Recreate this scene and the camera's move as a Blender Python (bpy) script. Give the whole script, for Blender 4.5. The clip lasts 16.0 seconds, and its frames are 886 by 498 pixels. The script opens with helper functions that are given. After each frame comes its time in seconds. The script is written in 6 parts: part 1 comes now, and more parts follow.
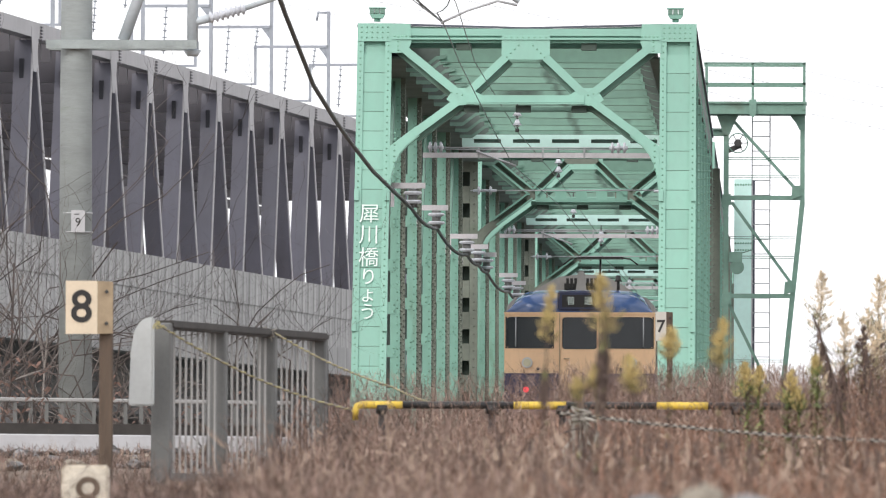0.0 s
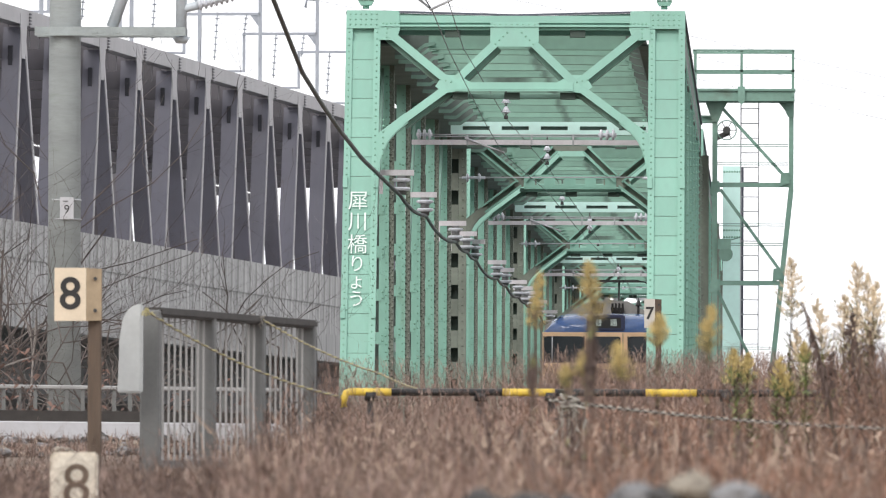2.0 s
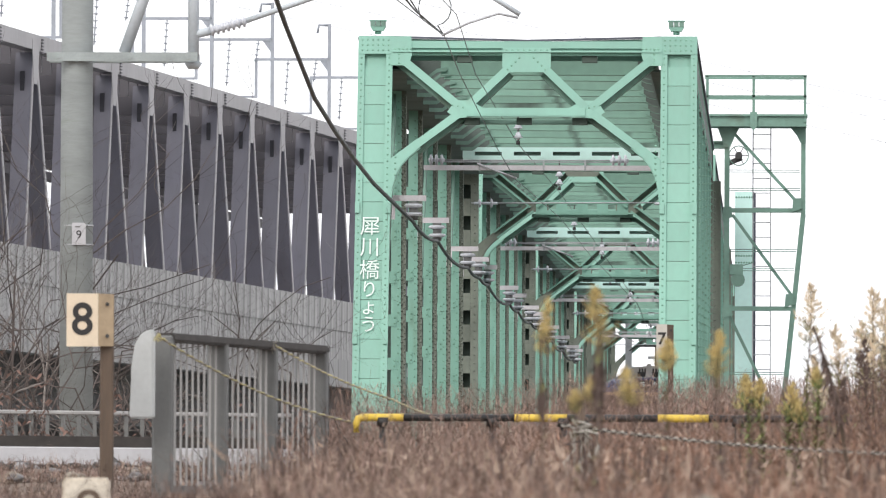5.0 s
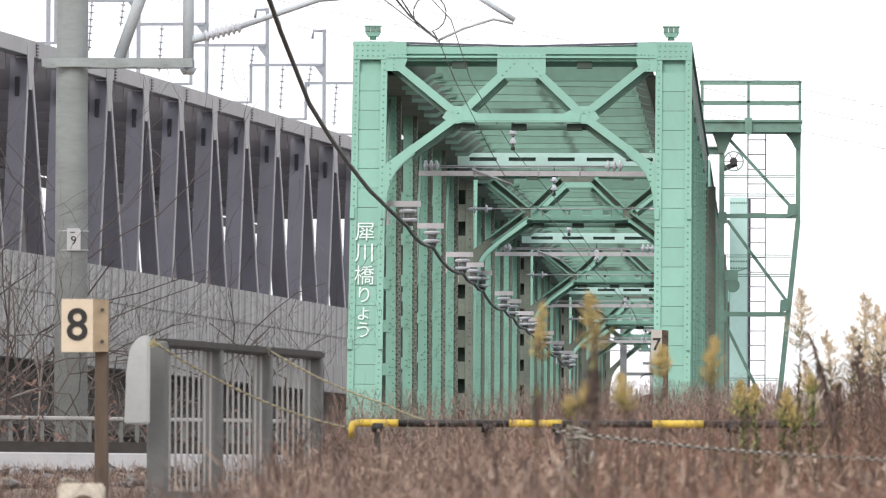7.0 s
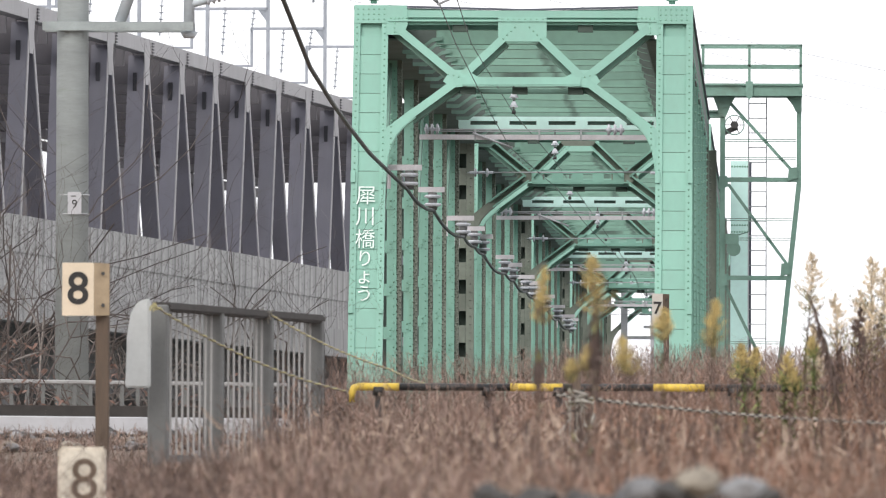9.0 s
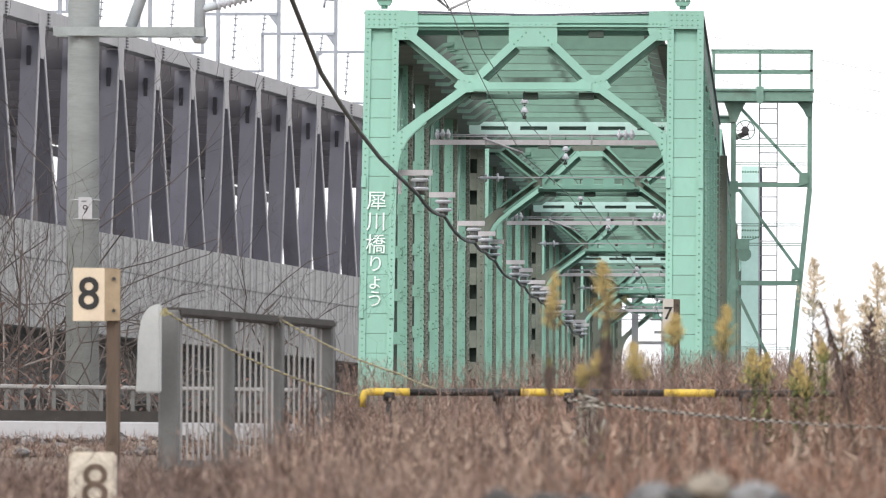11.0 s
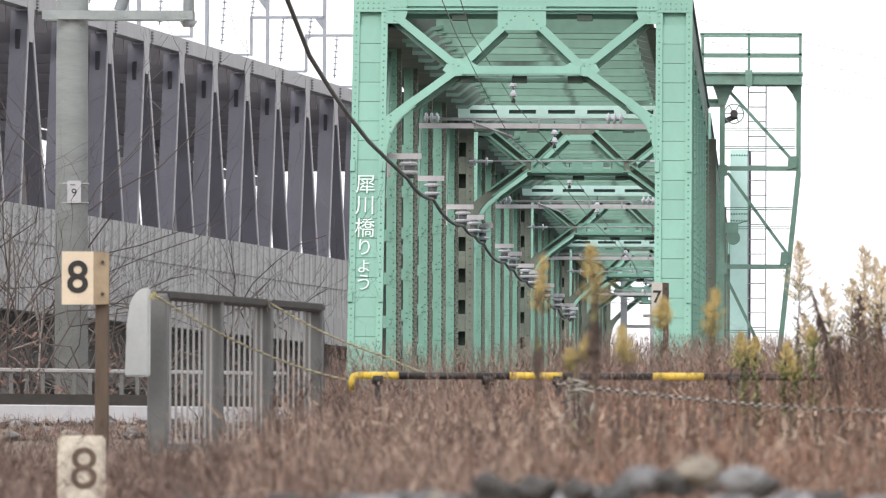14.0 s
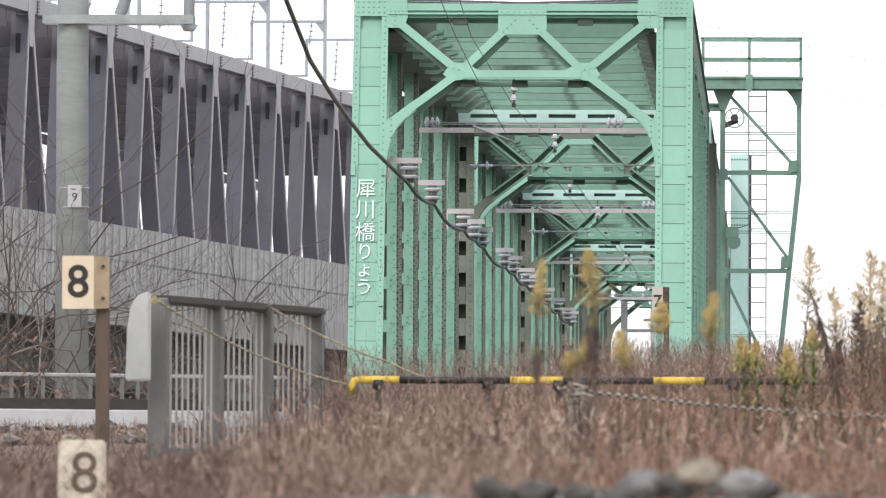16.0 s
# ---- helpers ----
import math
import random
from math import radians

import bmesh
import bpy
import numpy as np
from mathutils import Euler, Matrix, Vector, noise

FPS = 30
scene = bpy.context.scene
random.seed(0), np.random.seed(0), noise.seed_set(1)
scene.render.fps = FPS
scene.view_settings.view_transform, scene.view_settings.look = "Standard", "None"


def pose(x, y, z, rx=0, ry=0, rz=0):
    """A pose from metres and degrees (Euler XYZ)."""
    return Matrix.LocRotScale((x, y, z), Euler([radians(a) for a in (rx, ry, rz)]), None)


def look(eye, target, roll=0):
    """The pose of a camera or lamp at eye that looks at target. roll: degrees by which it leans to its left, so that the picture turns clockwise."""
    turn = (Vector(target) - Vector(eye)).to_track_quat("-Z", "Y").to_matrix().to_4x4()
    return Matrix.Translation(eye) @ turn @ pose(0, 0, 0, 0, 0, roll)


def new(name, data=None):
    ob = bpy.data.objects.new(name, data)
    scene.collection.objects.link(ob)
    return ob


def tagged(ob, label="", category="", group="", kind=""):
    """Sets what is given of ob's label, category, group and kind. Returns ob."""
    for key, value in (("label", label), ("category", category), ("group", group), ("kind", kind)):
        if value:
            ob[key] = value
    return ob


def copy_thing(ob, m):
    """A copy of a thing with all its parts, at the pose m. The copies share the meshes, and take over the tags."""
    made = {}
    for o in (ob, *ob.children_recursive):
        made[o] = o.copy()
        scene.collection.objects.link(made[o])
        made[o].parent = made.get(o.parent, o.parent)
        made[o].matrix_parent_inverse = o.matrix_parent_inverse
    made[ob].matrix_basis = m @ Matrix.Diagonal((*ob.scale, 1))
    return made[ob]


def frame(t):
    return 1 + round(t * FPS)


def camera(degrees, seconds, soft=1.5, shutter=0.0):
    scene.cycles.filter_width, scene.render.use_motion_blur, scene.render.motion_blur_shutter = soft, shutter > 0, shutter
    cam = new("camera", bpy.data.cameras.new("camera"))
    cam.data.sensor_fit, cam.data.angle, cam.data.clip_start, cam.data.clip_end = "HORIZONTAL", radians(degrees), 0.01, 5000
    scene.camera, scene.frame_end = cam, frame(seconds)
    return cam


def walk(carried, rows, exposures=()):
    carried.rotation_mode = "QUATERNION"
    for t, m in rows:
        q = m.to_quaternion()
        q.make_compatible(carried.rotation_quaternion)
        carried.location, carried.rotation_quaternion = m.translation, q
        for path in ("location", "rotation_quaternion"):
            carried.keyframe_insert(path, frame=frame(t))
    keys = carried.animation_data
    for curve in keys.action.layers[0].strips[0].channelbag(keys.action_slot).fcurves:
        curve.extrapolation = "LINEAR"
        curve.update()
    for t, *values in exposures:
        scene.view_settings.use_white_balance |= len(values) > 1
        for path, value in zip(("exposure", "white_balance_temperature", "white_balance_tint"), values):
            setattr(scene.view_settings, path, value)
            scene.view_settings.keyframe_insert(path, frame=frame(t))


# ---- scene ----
cam = camera(4.962, 16.0, soft=1.15)
cam.data.dof.use_dof = True
cam.data.dof.focus_distance = 170.0
cam.data.dof.aperture_fstop = 18.0

EYE = Vector((0.0, 0.0, -1.0))     # rail level is z = 0, the bridge runs along +y


def aim(pan, tilt):
    """The camera turned pan degrees to the left of the bridge's direction and tilt degrees up."""
    a, b = radians(pan), radians(tilt)
    way = Vector((-math.sin(a) * math.cos(b), math.cos(a) * math.cos(b), math.sin(b)))
    return look(EYE, EYE + way * 100.0, 0.22)


PANS = [(0.0, 1.8535, 1.5277), (0.5, 1.8679, 1.5567), (1.0, 1.8777, 1.5665), (1.5, 1.795, 1.4409),
        (2.0, 1.79, 1.4554), (2.5, 1.8099, 1.5329), (3.0, 1.7857, 1.5716), (3.5, 1.7761, 1.533),
        (4.0, 1.8294, 1.5765), (4.5, 1.8585, 1.5859), (6.8, 1.8443, 1.6634), (7.0, 1.8296, 1.6296),
        (7.5, 1.8097, 1.4747), (8.0, 1.8532, 1.4261), (8.5, 1.8336, 1.4357), (9.0, 1.8335, 1.4262),
        (9.2, 1.8435, 1.4552), (11.5, 1.8942, 1.455), (12.0, 1.8967, 1.45), (12.5, 1.9087, 1.4259),
        (13.0, 1.8964, 1.3992), (13.5, 1.8431, 1.3703), (14.0, 1.8309, 1.3632), (14.5, 1.86, 1.3606),
        (15.0, 1.8333, 1.3679), (15.5, 1.8286, 1.3801), (16.0, 1.8336, 1.3872)]
EXPOSURES = [(0.0, 0.27), (4.5, 0.27), (6.8, 0.22), (7.5, 0.17), (8.0, 0.19), (9.0, 0.24), (11.5, 0.31), (12.5, 0.32), (14.0, 0.275), (16.0, 0.275)]
walk(cam, [(t, aim(p, q)) for t, p, q in PANS], EXPOSURES)

# ---- light: an overcast, white sky and a very soft sun ----
world = bpy.data.worlds.new("overcast_sky")
scene.world = world
world.use_nodes = True
wn, wl = world.node_tree.nodes, world.node_tree.links
sky = wn.new("ShaderNodeTexSky")
sky.sky_type = "NISHITA"
sky.sun_disc = False
sky.sun_elevation, sky.sun_rotation = radians(38), radians(205)
sky.air_density, sky.dust_density = 1.0, 6.0
bg = wn["Background"]
bg.inputs["Strength"].default_value = 0.125
cloud = wn.new("ShaderNodeMixRGB")
cloud.inputs["Fac"].default_value = 0.86
cloud.inputs["Color2"].default_value = (10.4, 10.4, 10.7, 1)
wl.new(sky.outputs["Color"], cloud.inputs["Color1"])
wl.new(cloud.outputs["Color"], bg.inputs["Color"])
sun = new("sun", bpy.data.lights.new("sun", "SUN"))
sun.data.energy, sun.data.angle, sun.data.color = 1.1, radians(28), (1.0, 0.97, 0.93)
sun.matrix_world = look((-30, -70, 60), (0, 0, 0))


# ---- materials ----
def mat(name, base, rough=0.6, metal=0.0, vary=0.12, scale=3.0, dirt=None, dirt_amount=0.0, dirt_scale=1.2,
        bump=0.0, bump_scale=40.0, stretch=(1, 1, 1), spread=0.0):
    m = bpy.data.materials.new(name)
    m.use_nodes = True
    n, l = m.node_tree.nodes, m.node_tree.links
    p = n["Principled BSDF"]
    p.inputs["Roughness"].default_value, p.inputs["Metallic"].default_value = rough, metal
    co = n.new("ShaderNodeTexCoord")
    mp = n.new("ShaderNodeMapping")
    mp.inputs["Scale"].default_value = stretch
    l.new(co.outputs["Object"], mp.inputs["Vector"])

    def tex(sc, det):
        t = n.new("ShaderNodeTexNoise")
        t.inputs["Scale"].default_value, t.inputs["Detail"].default_value = sc, det
        l.new(mp.outputs["Vector"], t.inputs["Vector"])
        return t

    def mix(kind, fac, a, b):
        x = n.new("ShaderNodeMixRGB")
        x.blend_type = kind
        for socket, v in (("Fac", fac), ("Color1", a), ("Color2", b)):
            if isinstance(v, (int, float, tuple)):
                x.inputs[socket].default_value = v
            else:
                l.new(v, x.inputs[socket])
        return x.outputs["Color"]

    def ramp(src, lo, hi, a, b):
        r = n.new("ShaderNodeMapRange")
        r.inputs["From Min"].default_value, r.inputs["From Max"].default_value = lo, hi
        r.inputs["To Min"].default_value, r.inputs["To Max"].default_value = a, b
        l.new(src, r.inputs["Value"])
        return r.outputs["Result"]

    big, fine = tex(scale, 4), tex(scale * 11, 3)
    lo = tuple(c * (1 - vary) for c in base) + (1,)
    hi = tuple(min(1, c * (1 + vary)) for c in base) + (1,)
    col = mix("MIX", ramp(big.outputs["Fac"], 0.3, 0.7, 0, 1), lo, hi)
    col = mix("MULTIPLY", 0.5, col, mix("MIX", ramp(fine.outputs["Fac"], 0.3, 0.7, 0, 1),
                                        (1 - vary, 1 - vary, 1 - vary, 1), (1 + vary, 1 + vary, 1 + vary, 1)))
    if dirt:
        d = tex(dirt_scale, 6)
        col = mix("MIX", ramp(d.outputs["Fac"], 0.72 - dirt_amount * 0.4, 0.86 - dirt_amount * 0.3, 0, 1), col, dirt + (1,))
    if spread:
        info = n.new("ShaderNodeObjectInfo")
        geo = n.new("ShaderNodeNewGeometry")
        add = n.new("ShaderNodeMath")
        add.operation = "ADD"
        l.new(info.outputs["Random"], add.inputs[0])
        l.new(geo.outputs["Random Per Island"], add.inputs[1])
        fr = n.new("ShaderNodeMath")
        fr.operation = "FRACT"
        l.new(add.outputs[0], fr.inputs[0])
        col = mix("MULTIPLY", 1.0, col, mix("MIX", fr.outputs[0], (1 - spread,) * 3 + (1,), (1 + spread,) * 3 + (1,)))
    l.new(col, p.inputs["Base Color"])
    l.new(ramp(fine.outputs["Fac"], 0.3, 0.7, max(0.05, rough - 0.1), min(1, rough + 0.1)), p.inputs["Roughness"])
    if bump:
        t = tex(bump_scale, 4)
        b = n.new("ShaderNodeBump")
        b.inputs["Strength"].default_value, b.inputs["Distance"].default_value = bump, 0.02
        l.new(t.outputs["Fac"], b.inputs["Height"])
        l.new(b.outputs["Normal"], p.inputs["Normal"])
    return m


GREEN = mat("green_bridge_paint", (0.199, 0.393, 0.317), 0.55, vary=0.10, scale=0.7, dirt=(0.15, 0.24, 0.17), dirt_amount=0.16, dirt_scale=1.6, stretch=(1, 1, 0.35), spread=0.05)
GREEN_DULL = mat("weathered_green_paint", (0.158, 0.275, 0.225), 0.65, vary=0.18, scale=0.9, dirt=(0.10, 0.125, 0.095), dirt_amount=0.30, dirt_scale=1.1, spread=0.08)
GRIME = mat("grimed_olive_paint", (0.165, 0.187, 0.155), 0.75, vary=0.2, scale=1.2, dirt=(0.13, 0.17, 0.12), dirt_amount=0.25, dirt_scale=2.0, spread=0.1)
RIVET = mat("rivet_dull_green", (0.165, 0.33, 0.25), 0.6, vary=0.2, scale=3)
# grimed green, its base darkened for shade under and inside the truss
CHORD_DARK = mat("grimed_chord_paint_with_shade", (0.115, 0.145, 0.132), 0.75, vary=0.2, scale=1.2, dirt=(0.13, 0.17, 0.14), dirt_amount=0.25, dirt_scale=2.0)
SOOT = mat("sooty_green_beam", (0.195, 0.335, 0.272), 0.65, vary=0.16, scale=0.5, dirt=(0.045, 0.06, 0.05), dirt_amount=0.30, dirt_scale=0.9, spread=0.07)
STUB = mat("dark_green_stub_and_shade_paint", (0.045, 0.068, 0.055), 0.75, vary=0.2, scale=3)
NAVY_EDGE = mat("dark_edge_paint", (0.05, 0.055, 0.075), 0.6, vary=0.2)
GALV = mat("galvanised_steel", (0.42, 0.43, 0.45), 0.5, metal=0.25, vary=0.12, scale=4)
MAST = mat("blue_grey_mast_paint", (0.33, 0.355, 0.40), 0.55, vary=0.1, scale=2)
POLE_STEEL = mat("pale_blue_grey_pole_steel", (0.50, 0.545, 0.58), 0.55, vary=0.1, scale=2, dirt=(0.36, 0.39, 0.40), dirt_amount=0.2)
PALE_TUBE = mat("pale_grey_tube", (0.60, 0.575, 0.60), 0.55, vary=0.1, scale=3, dirt=(0.22, 0.19, 0.17), dirt_amount=0.2)
PORCELAIN = mat("porcelain_white", (0.58, 0.60, 0.65), 0.25, vary=0.06)
BLACK_RUBBER = mat("black_cable_sheath", (0.018, 0.018, 0.02), 0.5, vary=0.25)
WIRE = mat("oxidised_copper_wire", (0.10, 0.11, 0.11), 0.5, metal=0.4, vary=0.2)
# darker copy of the steel face colour, for shade inside the bridge
STEEL_DARK = mat("purple_grey_steel_with_shade", (0.108, 0.102, 0.115), 0.6, vary=0.15, scale=0.35, dirt=(0.09, 0.085, 0.095), dirt_amount=0.22, dirt_scale=0.35, stretch=(1, 1, 0.3), spread=0.10)
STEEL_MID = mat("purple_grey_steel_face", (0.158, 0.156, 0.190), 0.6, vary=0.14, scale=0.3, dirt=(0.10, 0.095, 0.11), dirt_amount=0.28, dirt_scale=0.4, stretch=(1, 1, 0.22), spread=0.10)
ARM = mat("dull_zinc_channel", (0.31, 0.345, 0.345), 0.55, metal=0.2, vary=0.14, scale=5, dirt=(0.14, 0.14, 0.13), dirt_amount=0.25, dirt_scale=4)
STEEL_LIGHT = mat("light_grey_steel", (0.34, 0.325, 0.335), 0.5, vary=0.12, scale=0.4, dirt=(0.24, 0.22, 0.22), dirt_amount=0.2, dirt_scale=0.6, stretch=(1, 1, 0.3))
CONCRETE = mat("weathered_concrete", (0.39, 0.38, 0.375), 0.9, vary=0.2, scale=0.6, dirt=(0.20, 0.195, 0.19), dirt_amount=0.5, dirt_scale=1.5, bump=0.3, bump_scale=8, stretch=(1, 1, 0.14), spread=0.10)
# darker copy of the concrete, for shade below the decks
CONCRETE_DARK = mat("shaded_concrete", (0.20, 0.19, 0.19), 0.9, vary=0.2, scale=0.4, dirt=(0.10, 0.095, 0.09), dirt_amount=0.35, dirt_scale=0.7)
POLE_CONC = mat("spun_concrete_pole", (0.268, 0.29, 0.288), 0.85, vary=0.14, scale=1.4, dirt=(0.20, 0.235, 0.20), dirt_amount=0.3, dirt_scale=1.6, bump=0.3, bump_scale=30, stretch=(0.5, 0.5, 2.4))
WHITE = mat("white_paint", (0.48, 0.48, 0.50), 0.5, vary=0.08, scale=2, dirt=(0.5, 0.49, 0.47), dirt_amount=0.2)
LETTER = mat("white_lettering", (0.66, 0.75, 0.71), 0.65, vary=0.12, scale=9, dirt=(0.42, 0.60, 0.50), dirt_amount=0.3, dirt_scale=14)
BOARD = mat("yellowed_white_board", (0.66, 0.555, 0.42), 0.6, vary=0.08, scale=5, dirt=(0.5, 0.40, 0.26), dirt_amount=0.2, dirt_scale=6)
BOARD_GREY = mat("greyed_white_board", (0.50, 0.475, 0.43), 0.65, vary=0.1, scale=5, dirt=(0.36, 0.33, 0.28), dirt_amount=0.3, dirt_scale=6)
POST_STONE = mat("chipped_pale_post_paint", (0.60, 0.545, 0.46), 0.8, vary=0.16, scale=9, dirt=(0.30, 0.25, 0.19), dirt_amount=0.42, dirt_scale=13, bump=0.5, bump_scale=30)
BOARD_SIDE = mat("stained_board_edge", (0.38, 0.29, 0.19), 0.75, vary=0.15, scale=8)
WOOD = mat("weathered_brown_post", (0.105, 0.075, 0.055), 0.85, vary=0.25, scale=7, stretch=(1, 1, 0.15), bump=0.4)
BLACK = mat("black_paint", (0.016, 0.015, 0.015), 0.5, vary=0.2)
RAIL_GREY = mat("grey_parapet_steel", (0.14, 0.143, 0.14), 0.65, vary=0.15, scale=4, dirt=(0.10, 0.095, 0.08), dirt_amount=0.3, dirt_scale=4)
RAIL_PALE = mat("pale_grey_end_plate", (0.48, 0.50, 0.50), 0.5, vary=0.08, scale=3, dirt=(0.34, 0.35, 0.34), dirt_amount=0.25, dirt_scale=3)
RAIL_DARK = mat("dark_rusted_top_rail", (0.042, 0.037, 0.034), 0.75, vary=0.3, scale=6)
BALUSTER = mat("pale_baluster", (0.32, 0.315, 0.31), 0.6, vary=0.12, scale=5)
YELLOW = mat("worn_yellow_paint", (0.66, 0.46, 0.06), 0.55, vary=0.12, scale=6, dirt=(0.42, 0.31, 0.12), dirt_amount=0.3, dirt_scale=9)
ROPE = mat("yellow_green_rope", (0.40, 0.36, 0.19), 0.9, vary=0.3, scale=30)
ROPE_GREY = mat("grey_twisted_wire", (0.26, 0.24, 0.21), 0.8, vary=0.3, scale=30)
STONE_TAN = mat("tan_stone", (0.24, 0.21, 0.17), 0.9, vary=0.25, scale=9, dirt=(0.12, 0.10, 0.085), dirt_amount=0.4, dirt_scale=18, bump=0.6, bump_scale=20)
STONE_DARK = mat("dark_wet_stone", (0.055, 0.052, 0.05), 0.85, vary=0.3, scale=9, dirt=(0.12, 0.115, 0.11), dirt_amount=0.3, dirt_scale=14, bump=0.6, bump_scale=20)
STONE = mat("grey_stone", (0.17, 0.17, 0.175), 0.9, vary=0.25, scale=4, dirt=(0.12, 0.11, 0.10), dirt_amount=0.35, dirt_scale=7, bump=0.6, bump_scale=20, spread=0.6)
SOIL = mat("dry_brown_soil", (0.13, 0.095, 0.07), 0.95, vary=0.3, scale=1.1, dirt=(0.22, 0.17, 0.13), dirt_amount=0.4, dirt_scale=2.5, bump=0.6, bump_scale=6)
WATER = mat("grey_river_water", (0.10, 0.11, 0.11), 0.15, vary=0.15, scale=0.05)
GRASS = mat("dry_russet_grass", (0.285, 0.195, 0.16), 0.9, vary=0.25, scale=1.2, dirt=(0.17, 0.105, 0.08), dirt_amount=0.3, dirt_scale=1.5, spread=0.28)
GRASS_RED = mat("reddish_dry_grass", (0.295, 0.172, 0.122), 0.9, vary=0.25, scale=1.2, dirt=(0.16, 0.085, 0.06), dirt_amount=0.35, dirt_scale=1.5, spread=0.3)
STRAW = mat("pale_straw", (0.40, 0.305, 0.24), 0.9, vary=0.2, scale=2, spread=0.28)
DEAD_LEAF = mat("withered_dark_leaf", (0.125, 0.088, 0.075), 0.9, vary=0.25, scale=6, spread=0.28)
DRY_LEAF = mat("dry_tan_leaf", (0.205, 0.15, 0.118), 0.9, vary=0.25, scale=6, spread=0.35)
RUST_LEAF = mat("rust_brown_leaf", (0.17, 0.105, 0.085), 0.9, vary=0.25, scale=6, spread=0.35)
TWIG_PALE = mat("pale_bleached_twig", (0.19, 0.17, 0.157), 0.9, vary=0.25, scale=5, spread=0.3)
LEAF_BRIGHT = mat("fresh_green_leaf", (0.19, 0.235, 0.085), 0.75, vary=0.3, scale=8, spread=0.35)
PALE_STRAND = mat("pale_wire_strand", (0.36, 0.34, 0.30), 0.7, vary=0.2, scale=30)
TWIG = mat("bare_grey_brown_twig", (0.088, 0.072, 0.066), 0.9, vary=0.25, scale=5, spread=0.3)
PLUME_Y = mat("ochre_yellow_plume", (0.50, 0.395, 0.17), 0.9, vary=0.25, scale=9, spread=0.35)
PLUME_P = mat("pale_fluffy_plume", (0.68, 0.57, 0.41), 0.9, vary=0.2, scale=9, spread=0.3)
LEAF_G = mat("olive_green_leaf", (0.19, 0.185, 0.08), 0.8, vary=0.3, scale=8, spread=0.4)
CREAM = mat("peach_cream_train_paint", (0.70, 0.47, 0.29), 0.4, vary=0.06, scale=1.5, dirt=(0.46, 0.29, 0.17), dirt_amount=0.2, dirt_scale=2.5, stretch=(1, 1, 0.3))
TRAIN_BLUE = mat("train_blue_paint", (0.06, 0.105, 0.235), 0.12, vary=0.12, scale=2)
TRAIN_NAVY = mat("train_navy_paint", (0.025, 0.03, 0.075), 0.4, vary=0.15, scale=2)
TRAIN_ROOF = mat("grey_roof_coating", (0.27, 0.26, 0.25), 0.8, vary=0.15, scale=1.5, dirt=(0.15, 0.14, 0.13), dirt_amount=0.3)
TRAIN_DARK = mat("train_underframe_grey", (0.05, 0.05, 0.05), 0.7, vary=0.2)
GLASS_DARK = mat("dark_train_glass", (0.018, 0.022, 0.026), 0.08, vary=0.1)
LENS = mat("headlamp_lens", (0.45, 0.42, 0.30), 0.15, vary=0.1)
TAIL = mat("red_tail_lamp", (0.8, 0.01, 0.02), 0.3, vary=0.02)
tp = TAIL.node_tree.nodes["Principled BSDF"]
tp.inputs["Emission Color"].default_value, tp.inputs["Emission Strength"].default_value = (1.0, 0.02, 0.06, 1), 1.6
# green lightened towards white for the sky's light on it
PALE_GREEN = mat("green_paint_with_skylight", (0.54, 0.78, 0.73), 0.5, vary=0.07, scale=0.8, dirt=(0.42, 0.64, 0.58), dirt_amount=0.15)
FARHILL = mat("hazy_far_bank", (0.30, 0.29, 0.30), 1.0, vary=0.12, scale=0.02)


def soot_streak(m):
    """A broken dark smoke stain along the middle of the beams, above the track."""
    n, l = m.node_tree.nodes, m.node_tree.links
    p = n["Principled BSDF"]
    was = p.inputs["Base Color"].links[0].from_socket
    co, sx = n.new("ShaderNodeTexCoord"), n.new("ShaderNodeSeparateXYZ")
    l.new(co.outputs["Object"], sx.inputs["Vector"])
    t = n.new("ShaderNodeTexNoise")
    t.inputs["Scale"].default_value, t.inputs["Detail"].default_value = 5.0, 5
    l.new(co.outputs["Object"], t.inputs["Vector"])
    wob = n.new("ShaderNodeMath")
    wob.operation = "MULTIPLY_ADD"
    wob.inputs[1].default_value, wob.inputs[2].default_value = 0.34, -0.39
    l.new(t.outputs["Fac"], wob.inputs[0])
    add = n.new("ShaderNodeMath")
    add.operation = "ADD"
    l.new(sx.outputs["X"], add.inputs[0])
    l.new(wob.outputs[0], add.inputs[1])
    ab = n.new("ShaderNodeMath")
    ab.operation = "ABSOLUTE"
    l.new(add.outputs[0], ab.inputs[0])
    r = n.new("ShaderNodeMapRange")
    r.inputs["From Min"].default_value, r.inputs["From Max"].default_value = 0.02, 0.10
    r.inputs["To Min"].default_value, r.inputs["To Max"].default_value = 0.55, 0.0
    l.new(ab.outputs[0], r.inputs["Value"])
    mx = n.new("ShaderNodeMixRGB")
    mx.inputs["Color2"].default_value = (0.03, 0.035, 0.03, 1)
    l.new(r.outputs["Result"], mx.inputs["Fac"])
    l.new(was, mx.inputs["Color1"])
    l.new(mx.outputs["Color"], p.inputs["Base Color"])


soot_streak(SOOT)


# ---- mesh helpers ----
def box(bm, x0, x1, y0, y1, z0, z1):
    v = [bm.verts.new(c) for c in ((x0, y0, z0), (x1, y0, z0), (x1, y1, z0), (x0, y1, z0),
                                   (x0, y0, z1), (x1, y0, z1), (x1, y1, z1), (x0, y1, z1))]
    for f in ((3, 2, 1, 0), (4, 5, 6, 7), (0, 1, 5, 4), (1, 2, 6, 5), (2, 3, 7, 6), (3, 0, 4, 7)):
        bm.faces.new([v[i] for i in f])
    return bm


